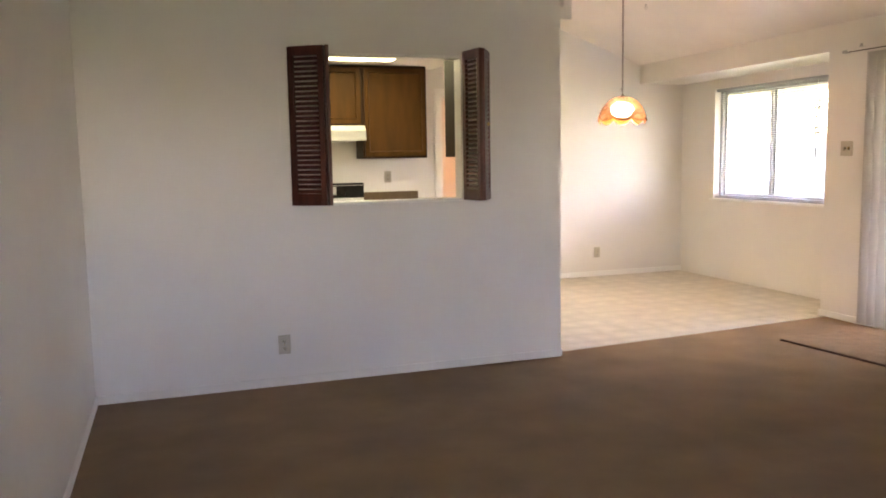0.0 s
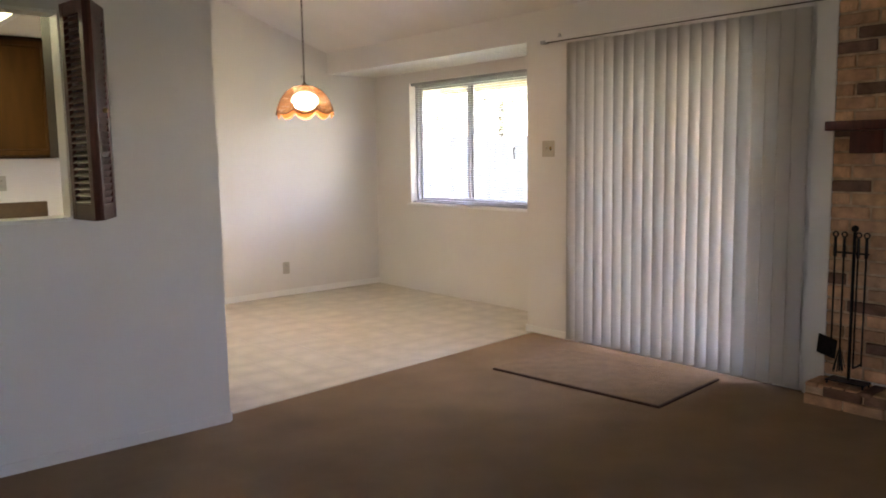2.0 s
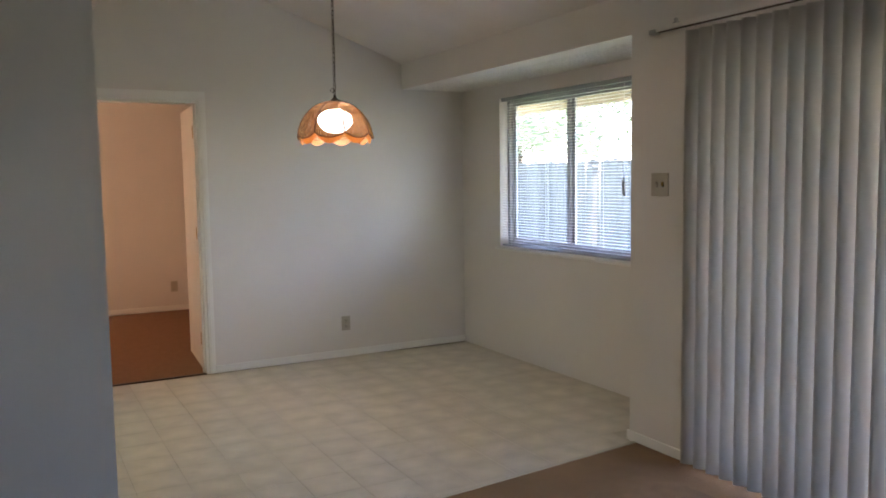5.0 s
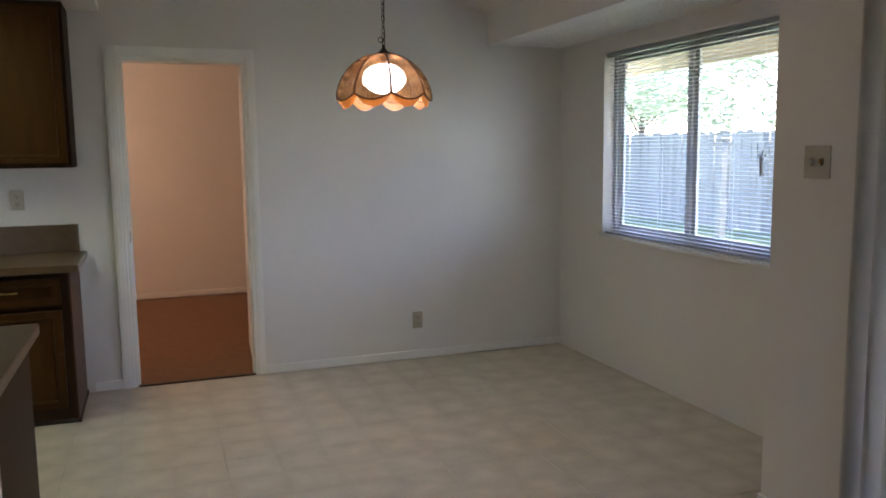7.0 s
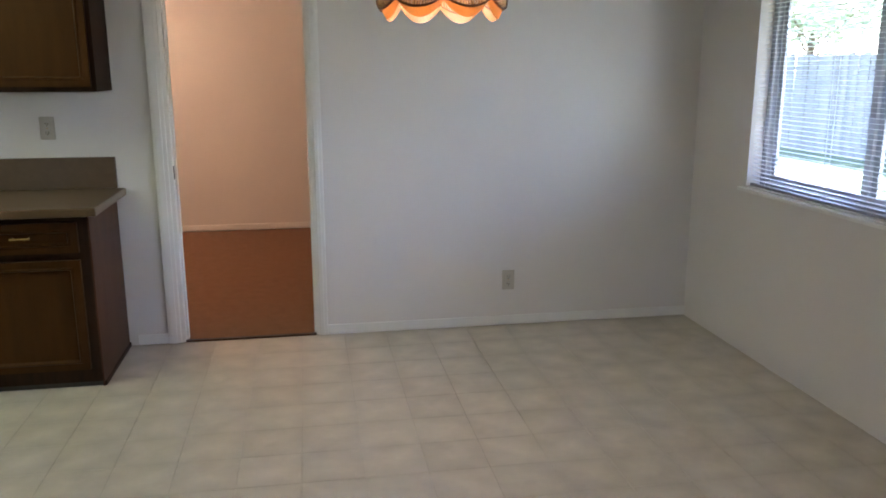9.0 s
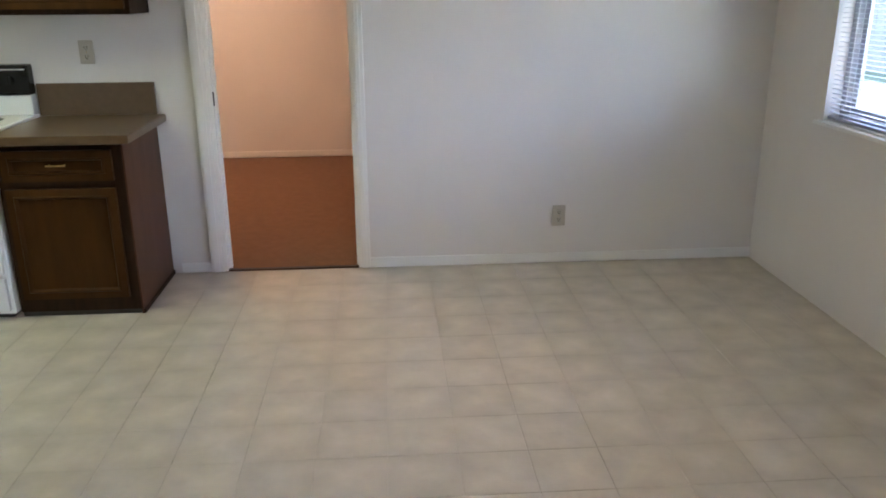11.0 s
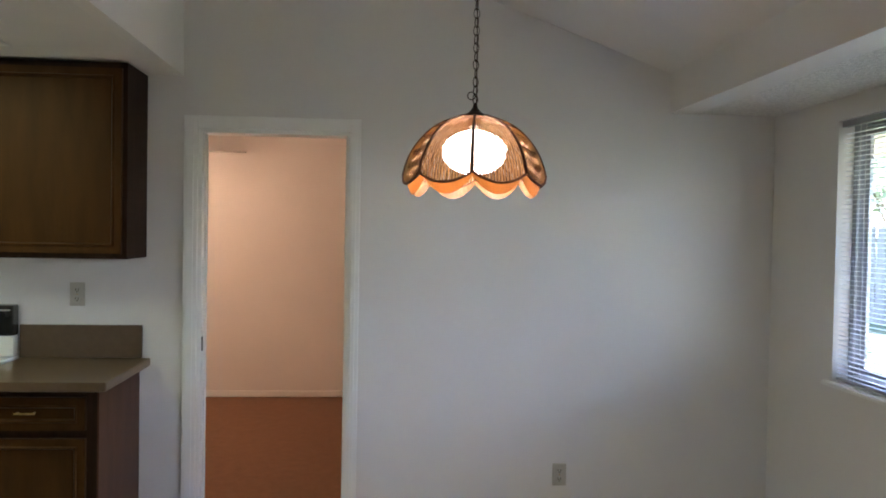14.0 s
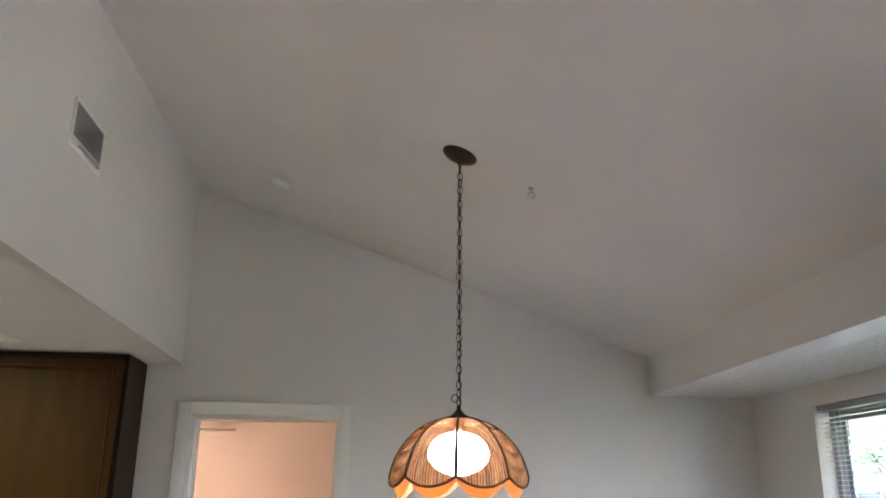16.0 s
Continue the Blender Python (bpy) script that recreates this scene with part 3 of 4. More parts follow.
shutter_leaf("leaf", sr, (2.406, YP - 0.012), (0.03, -0.2), 0.215, Z0, Z1)
fr = shutter_leaf("leaf", sr, (2.57, YP - 0.018), (-0.115, -0.195), 0.222, Z0, Z1, True)
bm = bmesh.new()
bmesh.ops.create_uvsphere(bm, u_segments=12, v_segments=8, radius=0.011, matrix=Matrix.Translation((2.527, YP - 0.125, 1.57)))
part("knob", bm, BRASS, fr, "small brass knob")


# ---- pendant lamp ----
PX, PY = 4.503, 7.195
lamp = thing("pendant_lamp", (PX, PY, 1.645), "lit scalloped cane pendant lamp on a dark chain", "lamp")
prof = [(0.028, 1.884), (0.075, 1.874), (0.115, 1.855), (0.150, 1.828), (0.180, 1.793), (0.203, 1.752), (0.217, 1.71), (0.222, 1.668)]


def on_dome(u, a):
    """A place on the shade: u from 0 (top) to 1 (rim), a the angle."""
    s = u * (len(prof) - 1)
    i = min(int(s), len(prof) - 2)
    r = prof[i][0] + (prof[i + 1][0] - prof[i][0]) * (s - i)
    z = prof[i][1] + (prof[i + 1][1] - prof[i][1]) * (s - i)
    return r, z


NP, PH = 8, radians(-98)
for k in range(NP):
    a0, a1 = PH + 2 * math.pi * k / NP, PH + 2 * math.pi * (k + 1) / NP
    mid = (a0 + a1) / 2
    bm, fringe = bmesh.new(), bmesh.new()
    cord = bmesh.new()
    n = 18

    def place(u, f, out=0.0):
        """f from 0 to 1 across one flat-faced, slightly bellied panel."""
        r, z = on_dome(u, 0)
        a = a0 + (a1 - a0) * f
        flat = r * math.cos((a1 - a0) / 2) / math.cos(a - mid)
        rr = 0.45 * flat + 0.55 * r + out
        return Vector((PX + rr * math.cos(a), PY + rr * math.sin(a), z))

    for j in range(n):
        f0, f1 = (j + 0.06) / n, (j + 0.60) / n
        fm = (f0 + f1) / 2
        end = 0.90 + 0.10 * (1 - (2 * fm - 1) ** 2)
        rows = []
        for i in range(9):
            u = end * i / 8
            rows.append([bm.verts.new(place(u, f0, 0.0)), bm.verts.new(place(u, fm, 0.0014)), bm.verts.new(place(u, f1, 0.0)), bm.verts.new(place(u, fm, -0.0012))])
        for p, q in zip(rows, rows[1:]):
            for i in range(4):
                bm.faces.new((p[i], p[(i + 1) % 4], q[(i + 1) % 4], q[i]))
        bm.faces.new(rows[-1])
        # Thin dark threads added so the gaps between reeds read dark.
        pts = [place(end * i / 6, (j + 0.78) / n) for i in range(7)]
        for p, q in zip(pts, pts[1:]):
            rod(cord, p, q, 0.0011 if p.z < 1.85 else 0.0005, 4)
    panel = tagged(part("panel", bm, REED, lamp), kind="stuff")
    tagged(part("cord", cord, GAPLINE, panel, "thin dark lines added for the gaps between the reeds"), kind="stuff")
    # scalloped skirt below the panel
    rows = []
    m = 12
    for j in range(m + 1):
        f = j / m
        end = 0.90 + 0.10 * (1 - (2 * f - 1) ** 2)
        top, low = place(end, f, -0.006), place(end, f, -0.006)
        c = Vector((PX, PY, 0))
        inward = (Vector((c.x, c.y, low.z)) - low).normalized()
        low = low + inward * 0.012 - Vector((0, 0, 0.012 + 0.020 * (1 - abs(2 * f - 1) ** 2.2)))
        rows.append([fringe.verts.new(top), fringe.verts.new(low), fringe.verts.new(low + inward * 0.0015), fringe.verts.new(top + inward * 0.0015)])
    for p, q in zip(rows, rows[1:]):
        for i in range(4):
            fringe.faces.new((p[i], p[(i + 1) % 4], q[(i + 1) % 4], q[i]))
    part("scallop", fringe, FRINGE, panel, "lit pale scalloped edging")
    # dark edging along the scallop and rib at the panel's side
    bm = bmesh.new()
    pts = [place(0.90 + 0.10 * (1 - (2 * j / 12 - 1) ** 2), j / 12, 0.001) for j in range(13)]
    for p, q in zip(pts, pts[1:]):
        rod(bm, p, q, 0.0042, 6)
    part("edging", bm, BRAID, panel, "dark braid along the scallop")
    bm = bmesh.new()
    pts = [place(0.9 * j / 9, 0.0, 0.001) for j in range(10)]
    for p, q in zip(pts, pts[1:]):
        rod(bm, p, q, 0.0045, 6)
    part("rib", bm, BRAID, lamp)
bm = lathe(bmesh.new(), [(0.0, 1.925), (0.006, 1.922), (0.008, 1.908), (0.022, 1.893), (0.045, 1.883), (0.047, 1.876), (0.0, 1.876)], 20, (PX, PY, 0))
part("finial_cap", bm, BRONZE, lamp)
bm = bmesh.new()
# Globe stretched wide and flat to take in the bloom around the bulb.
bmesh.ops.create_uvsphere(bm, u_segments=24, v_segments=16, radius=0.08, matrix=Matrix.Translation((PX, PY, 1.772)) @ Matrix.Diagonal((1.24, 1.24, 0.86, 1)))
part("globe_bulb", bm, BULB, lamp, "glowing white globe bulb")
part("socket", rod(bmesh.new(), (PX, PY, 1.85), (PX, PY, 1.878), 0.02, 14), BRONZE, lamp)
top = vault(PX)
tilt = Matrix.Translation((PX, PY, top)) @ Matrix.Rotation(math.atan(SLOPE), 4, "Y")
bm = lathe(bmesh.new(), [(0.0, -0.030), (0.012, -0.030), (0.03, -0.022), (0.055, -0.012), (0.064, -0.004), (0.064, 0.0), (0.0, 0.0)], 28)
bmesh.ops.transform(bm, matrix=tilt, verts=bm.verts[:])
part("canopy", bm, BRONZE, lamp)
z, k = 1.935, 0
while z < top - 0.03:
    turn = Matrix.Rotation(radians(90 * (k % 2) + 20 + random.uniform(-14, 14)), 3, "Z")
    part("chain_link", ring(bmesh.new(), (PX, PY, z), 0.0155, 0.0019, turn, 14, 6, 0.62), BRONZE, lamp)
    z += 0.0262
    k += 1
bm = bmesh.new()
ring(bm, (PX - 0.012, PY, 1.945), 0.012, 0.0017, None, 14, 6)
part("loop", bm, BRONZE, lamp)
bm = rod(bmesh.new(), (PX + 0.004, PY, 1.92), (PX - 0.003, PY, top - 0.02), 0.0018, 6)
part("flex", bm, BRONZE, lamp)

# ---- ceiling fittings ----
hx, hy = 4.768, 7.245
hook = thing("ceiling_hook", (hx, hy, vault(hx)), "small metal swag hook in the sloping ceiling", "hook")
bm = ring(bmesh.new(), (hx, hy, vault(hx) - 0.028), 0.012, 0.002, None, 12, 6)
rod(bm, (hx, hy, vault(hx)), (hx, hy, vault(hx) - 0.016), 0.002, 6)
part("hook", bm, GRILLE, hook)
part("plate", lathe(bmesh.new(), [(0.0, -0.006), (0.010, -0.005), (0.012, 0.003), (0.0, 0.003)], 14, (hx, hy, vault(hx))), GRILLE, hook)
dx, dy = 3.757, 8.18
det = thing("smoke_detector", (dx, dy, vault(dx)), "round white smoke detector on the sloping ceiling", "detector")
dm = Matrix.Translation((dx, dy, vault(dx))) @ Matrix.Rotation(math.atan(SLOPE), 4, "Y")
bm = lathe(bmesh.new(), [(0.0, -0.034), (0.028, -0.034), (0.042, -0.026), (0.047, -0.010), (0.0, -0.010)], 28)
bmesh.ops.transform(bm, matrix=dm, verts=bm.verts[:])
part("cover", bm, WHITEPL, det)
bm = lathe(bmesh.new(), [(0.0, -0.010), (0.052, -0.010), (0.053, 0.0), (0.0, 0.0)], 28)
bmesh.ops.transform(bm, matrix=dm, verts=bm.verts[:])
part("base", bm, WHITEPL, det)

XV = XK
vent = thing("air_vent", (XV, 7.143, 2.78), "grey louvred air vent high on the upper wall", "vent")
bm = bmesh.new()
box(bm, XV, 7.0, 2.70, XV + 0.008, 7.285, 2.735, 0.002)
box(bm, XV, 7.0, 2.855, XV + 0.008, 7.285, 2.867, 0.002)
box(bm, XV, 7.0, 2.735, XV + 0.008, 7.012, 2.855)
box(bm, XV, 7.273, 2.735, XV + 0.008, 7.285, 2.855)
part("frame", bm, TRIM, vent)
part("backing", box(bmesh.new(), XV, 7.012, 2.735, XV + 0.002, 7.273, 2.855), VENTBACK, vent)
for i in range(14):
    zz = 2.739 + i * 0.0086
    m = Matrix.Translation((XV + 0.005, 0, zz)) @ Matrix.Rotation(radians(35), 4, "Y")
    part("slat", box(bmesh.new(), -0.005, 7.013, -0.0011, 0.005, 7.272, 0.0011, 0, m), GRILLE, vent)
part("lever", box(bmesh.new(), XV + 0.006, 7.06, 2.712, XV + 0.018, 7.25, 2.717), GRILLE, vent)


# ---- kitchen ----
def front_panel(bm, x0, x1, y, z0, z1, s):
    """A raised-frame cabinet front facing s along y: slab, frame and a sunken field."""
    v = [bm.verts.new((x, y + s * dy, z)) for dy in (0, 0.02) for x, z in ((x0, z0), (x1, z0), (x1, z1), (x0, z1))]
    bm.faces.new(v[:4])
    front = bm.faces.new(v[4:])
    for i in range(4):
        bm.faces.new((v[i], v[(i + 1) % 4], v[4 + (i + 1) % 4], v[4 + i]))
    rim = bmesh.ops.inset_individual(bm, faces=[front], thickness=0.009, depth=0.0)
    for f in rim["faces"]:
        for q in f.verts:
            if q not in front.verts:
                q.co.y -= s * 0.007
    bmesh.ops.inset_individual(bm, faces=[front], thickness=0.045, depth=0.0)
    for width, rise in ((0.006, 0.006), (0.006, 0.0), (0.012, -0.017)):
        bmesh.ops.inset_individual(bm, faces=[front], thickness=width, depth=0.0)
        for q in front.verts:
            q.co.y += s * rise
    return bm


def pull(x, y, z, s, parent, upright=False):
    bm = bmesh.new()
    d = Vector((0, 0, 0.042)) if upright else Vector((0.042, 0, 0))
    c = Vector((x, y + s * 0.024, z))
    rod(bm, c - d, c + d, 0.0042, 8)
    for e in (-0.8, 0.8):
        rod(bm, c + d * e, c + d * e - Vector((0, s * 0.024, 0)), 0.0038, 8)
    return part("handle", bm, BRASS, parent, "thin brass bar handle")


YF = 8.215
cab = thing("base_cabinet", (2.73, 8.5, 0), "dark-stained wooden base cabinet with one drawer and door", "cabinet")
bm = box(bmesh.new(), 2.475, YF, 0.026, 3.033, YD - 0.002, 0.83, 0.002)
body = part("body", bm, WOOD, cab)
part("side_panel", box(bmesh.new(), 3.0332, YF + 0.002, 0.0, 3.04, YD - 0.014, 0.829), SIDEWOOD, cab)
part("plinth", box(bmesh.new(), 2.477, YF + 0.012, 0.0, 3.0325, YD - 0.004, 0.0258), SLOT, cab)
part("base_moulding", box(bmesh.new(), 3.0402, YF + 0.004, 0.0, 3.048, YD - 0.014, 0.022, 0.002), WOOD, cab)
d = part("drawer_front", front_panel(bmesh.new(), 2.505, 2.99, YF, 0.66, 0.80, -1), DOORWOOD, cab)
pull(2.75, YF - 0.014, 0.735, -1, d)
d = part("door", front_panel(bmesh.new(), 2.505, 2.99, YF, 0.095, 0.625, -1), DOORWOOD, cab)

top_c = thing("countertop", (2.75, 8.5, 0.83), "brown laminate worktop with a low splashback", "worktop")
bm = box(bmesh.new(), 2.468, 8.145, 0.832, 3.09, YD - 0.002, 0.872, 0.008)
part("worktop", bm, LAMINATE, top_c)
part("splashback", box(bmesh.new(), 2.468, YD - 0.021, 0.873, 3.05, YD - 0.001, 1.035, 0.003), LAMINATE, top_c)

stove = thing("stove", (2.03, 8.5, 0), "white freestanding stove with a black control panel", "stove")
SX0, SX1 = 1.705, 2.462
part("body", box(bmesh.new(), SX0, 8.19, 0.03, SX1, YD - 0.01, 0.86, 0.006), ENAMEL, stove)
part("plinth", box(bmesh.new(), SX0 + 0.03, 8.23, 0.0, SX1 - 0.03, YD - 0.03, 0.03), SLOT, stove)
part("cooktop", box(bmesh.new(), SX0 - 0.002, 8.155, 0.861, SX1 + 0.003, YD - 0.012, 0.885, 0.008), ENAMEL, stove)
od = part("oven_door", box(bmesh.new(), SX0 + 0.015, 8.158, 0.23, SX1 - 0.015, 8.188, 0.80, 0.008), ENAMEL, stove)
part("door_window", box(bmesh.new(), SX0 + 0.14, 8.154, 0.38, SX1 - 0.14, 8.159, 0.66, 0.002), BLACK, od)
bm = rod(bmesh.new(), (SX0 + 0.06, 8.125, 0.76), (SX1 - 0.06, 8.125, 0.76), 0.010, 10)
for x in (SX0 + 0.08, SX1 - 0.08):
    rod(bm, (x, 8.125, 0.76), (x, 8.16, 0.76), 0.008, 8)
part("handle", bm, STEEL, od)
part("drawer", box(bmesh.new(), SX0 + 0.015, 8.162, 0.05, SX1 - 0.015, 8.188, 0.215, 0.006), ENAMEL, stove)
bg = part("backguard", box(bmesh.new(), SX0, YD - 0.075, 0.886, SX1, YD - 0.012, 0.985, 0.006), ENAMEL, stove)
bm = box(bmesh.new(), SX0 - 0.002, YD - 0.085, 0.986, SX1 + 0.002, YD - 0.012, 1.135, 0.012)
cp = part("control_panel", bm, BLACK, stove, "glossy black control panel")
for x in (1.79, 1.88, 2.285, 2.375):
    bm = rod(bmesh.new(), (x, YD - 0.108, 1.06), (x, YD - 0.084, 1.06), 0.020, 18, 0.024)
    box(bm, x - 0.004, YD - 0.116, 1.042, x + 0.004, YD - 0.107, 1.078, 0.001)
    part("knob", bm, BLACK, cp)
part("trim_strip", box(bmesh.new(), SX0 + 0.01, YD - 0.088, 1.108, SX1 - 0.01, YD - 0.0845, 1.114), STEEL, cp)
part("dial_face", box(bmesh.new(), 1.98, YD - 0.088, 1.02, 2.18, YD - 0.0845, 1.10), STEEL, cp)
for x, y, r in ((1.88, 8.33, 0.075), (2.28, 8.33, 0.095), (1.88, 8.57, 0.095), (2.28, 8.57, 0.075)):
    bm = lathe(bmesh.new(), [(r + 0.02, 0.8865), (r + 0.012, 0.8895), (r, 0.8865)], 28, (x, y, 0))
    for q in range(4):
        ring(bm, (x, y, 0.8935), r * (0.28 + 0.22 * q), 0.005, Matrix.Rotation(radians(90), 3, "X"), 24, 6)
    part("burner", bm, BLACK, stove)


def wall_cabinet(x0, x1, y0, y1, z0, z1, s, doors, label):
    """A wall cabinet between y0 (wall) and y1 (front); s: the way its front faces."""
    c = thing("wall_cabinet", ((x0 + x1) / 2, (y0 + y1) / 2, z0), label, "cabinet", "kitchen wall cabinets")
    part("body", box(bmesh.new(), x0, min(y0, y1), z0, x1, max(y0, y1), z1, 0.002), WOOD, c)
    w = (x1 - x0) / doors
    for i in range(doors):
        dd = part("door", front_panel(bmesh.new(), x0 + i * w + 0.02, x0 + (i + 1) * w - 0.02, y1, z0 + 0.025, z1 - 0.03, s), DOORWOOD, c)
    return c


wall_cabinet(2.413, 3.065, YD - 0.001, 8.487, 1.373, 2.268, -1, 1, "dark-stained wooden wall cabinet beside the doorway")
wall_cabinet(1.655, 2.411, YD - 0.001, 8.487, 1.69, 2.268, -1, 2, "short dark-stained wall cabinet above the range hood")
wall_cabinet(0.75, 1.653, YD - 0.001, 8.487, 1.373, 2.268, -1, 2, "dark-stained wooden wall cabinet over the worktop")
wall_cabinet(2.43, 3.06, YP + T + 0.001, YP + T + 0.31, 1.37, 2.268, 1, 1, "dark-stained wall cabinet on the hatch wall")

hood = thing("range_hood", (2.03, 8.6, 1.55), "brushed steel range hood under the short cabinet", "range hood")
bm = bmesh.new()
pr = [(YD - 0.002, 1.55), (8.33, 1.55), (8.33, 1.64), (8.37, 1.688), (YD - 0.002, 1.688)]
a = [bm.verts.new((1.66, y, z)) for y, z in pr]
b = [bm.verts.new((2.408, y, z)) for y, z in pr]
bm.faces.new(a), bm.faces.new(b)
for i in range(5):
    bm.faces.new((a[i], a[(i + 1) % 5], b[(i + 1) % 5], b[i]))
part("canopy", bm, STEEL, hood)
part("lip", box(bmesh.new(), 1.658, 8.322, 1.545, 2.41, 8.331, 1.572, 0.002), STEEL, hood)
part("filter", box(bmesh.new(), 1.72, 8.36, 1.543, 2.35, 8.72, 1.5495), GRILLE, hood)

far_cab = thing("base_cabinet", (1.2, 8.5, 0), "dark-stained wooden base cabinet under brown worktop", "cabinet")
part("body", box(bmesh.new(), 0.75, YF, 0.095, 1.70, YD - 0.002, 0.83, 0.002), WOOD, far_cab)
part("toe_kick", box(bmesh.new(), 0.75, YF + 0.055, 0.0, 1.70, YF + 0.07, 0.094), SLOT, far_cab)
for x0, x1 in ((0.77, 1.19), (1.21, 1.63)):
    part("door", front_panel(bmesh.new(), x0, x1, YF, 0.125, 0.80, -1), DOORWOOD, far_cab)
ct = thing("countertop", (1.2, 8.5, 0.83), "brown laminate worktop with a low splashback", "worktop")
part("worktop", box(bmesh.new(), 0.74, 8.165, 0.832, 1.702, YD - 0.002, 0.872, 0.008), LAMINATE, ct)
part("splashback", box(bmesh.new(), 0.74, YD - 0.021, 0.873, 1.702, YD - 0.001, 1.035, 0.003), LAMINATE, ct)

pen = thing("base_cabinet", (2.0, 6.2, 0), "dark-stained wooden cabinets under the hatch worktop", "cabinet")
part("body", box(bmesh.new(), 0.75, YP + T + 0.002, 0.095, 3.05, 6.545, 0.83, 0.002), WOOD, pen)
part("toe_kick", box(bmesh.new(), 0.75, 6.47, 0.0, 3.048, 6.485, 0.094), SLOT, pen)
# The end panel's shade is put into its colour: the darkest wood.
part("end_panel", box(bmesh.new(), 3.0502, YP + T + 0.004, 0.0, 3.06, 6.545, 0.83), WOOD, pen)
for i in range(4):
    x0 = 0.79 + i * 0.57
    part("drawer_front", front_panel(bmesh.new(), x0, x0 + 0.53, 6.546, 0.655, 0.805, 1), DOORWOOD, pen)
    part("door", front_panel(bmesh.new(), x0, x0 + 0.53, 6.546, 0.125, 0.62, 1), DOORWOOD, pen)
ct = thing("countertop", (2.0, 6.2, 0.83), "brown laminate worktop below the serving hatch", "worktop")
part("worktop", box(bmesh.new(), 0.74, YP + T + 0.001, 0.832, 3.09, 6.61, 0.872, 0.008), LAMINATE, ct)
part("splashback", box(bmesh.new(), 0.74, YP + T + 0.001, 0.873, 3.05, YP + T + 0.021, 0.98, 0.003), LAMINATE, ct)

kl = thing("ceiling_light", ((LITE[0] + LITE[1]) / 2, (LITE[2] + LITE[3]) / 2, ZK), "lit fluorescent light box in the kitchen ceiling", "lamp")
bm = bmesh.new()
for a in ((LITE[0] - 0.03, LITE[2] - 0.03, LITE[1] + 0.03, LITE[2] + 0.02), (LITE[0] - 0.03, LITE[3] - 0.02, LITE[1] + 0.03, LITE[3] + 0.03),
          (LITE[0] - 0.03, LITE[2] + 0.02, LITE[0] + 0.02, LITE[3] - 0.02), (LITE[1] - 0.02, LITE[2] + 0.02, LITE[1] + 0.03, LITE[3] - 0.02)):
    box(bm, a[0], a[1], ZK - 0.012, a[2], a[3], ZK - 0.001, 0.002)
part("frame", bm, TRIM, kl)
part("diffuser", box(bmesh.new(), LITE[0] + 0.005, LITE[2] + 0.005, ZK + 0.004, LITE[1] - 0.005, LITE[3] - 0.005, ZK + 0.012), TUBE, kl, "glowing white diffuser")
part("housing", box(bmesh.new(), LITE[0] - 0.02, LITE[2] - 0.02, ZK + 0.081, LITE[1] + 0.02, LITE[3] + 0.02, ZK + 0.10), TRIM, kl)

# ---- back room: ceiling fan with light ----
FX, FY = 2.54, 10.6
ZF = ZR - 0.17
fan = thing("ceiling_fan", (FX, FY, ZR), "white ceiling fan with a lit bowl", "fan")
part("downrod", rod(bmesh.new(), (FX, FY, ZF - 0.14), (FX, FY, ZR), 0.014, 12), TRIM, fan)
part("motor", lathe(bmesh.new(), [(0.0, -0.26), (0.07, -0.26), (0.11, -0.24), (0.12, -0.19), (0.09, -0.15), (0.03, -0.14), (0.0, -0.14)], 28, (FX, FY, ZF)), TRIM, fan)
part("light_bowl", lathe(bmesh.new(), [(0.0, -0.37), (0.05, -0.36), (0.09, -0.33), (0.105, -0.29), (0.10, -0.262), (0.0, -0.262)], 28, (FX, FY, ZF)), HALLBULB, fan, "glowing glass bowl")
for k in range(5):
    m = Matrix.Translation((FX, FY, ZF - 0.20)) @ Matrix.Rotation(radians(2 + 72 * k), 4, "Z") @ Matrix.Rotation(radians(10), 4, "X")
    part("blade", box(bmesh.new(), 0.17, -0.06, -0.004, 0.70, 0.06, 0.004, 0.003, m), TRIM, fan)
    part("blade_arm", box(bmesh.new(), 0.09, -0.018, -0.009, 0.22, 0.018, -0.0042, 0.002, m), BRASS, fan)

# ---- mat by the patio door ----
mm = Matrix.Translation((4.865, 4.28, 0.005)) @ Matrix.Rotation(radians(5.5), 4, "Z")
mat = thing("door_mat", (4.865, 4.28, 0.005), "brown carpet mat with shaded edges by the patio door", "mat")
part("surface", box(bmesh.new(), 0.016, 0.016, 0.0, 0.70, 1.16, 0.012, 0.003, mm), MAT, mat)
# Shade at the mat's near and left edges, put in as dark strips.
bm = bmesh.new()
for a in ((0, 0, 0.70, 0.0158), (0, 0.0162, 0.0158, 1.16)):
    box(bm, a[0], a[1], 0.0, a[2], a[3], 0.013, 0.003, mm)
part("binding", bm, MATEDGE, mat, "dark strips for the shade along two edges")

# ---- fireplace ----
fire = thing("fireplace", (5.6, 3.2, 0), "brick chimney breast with mixed tan and burnt bricks", "fireplace")
YF0, YF1, XF = 2.55, 3.798, 5.69
part("core", box(bmesh.new(), XF, YF0, 0.14, XS + 0.0, YF1 - 0.004, 3.0), MORTAR, fire)
hearth = part("hearth", box(bmesh.new(), 5.535, YF0, 0.0, XF - 0.003, 3.825, 0.112), MORTAR, fire, "raised brick hearth")
shelf = thing("mantel_shelf", (5.6, 3.1, 1.44), "dark red-brown wooden mantel shelf on brickwork", "shelf")
part("board", box(bmesh.new(), 5.50, YF0, 1.445, XF - 0.014, 3.765, 1.492, 0.005), SHUTTER, shelf)
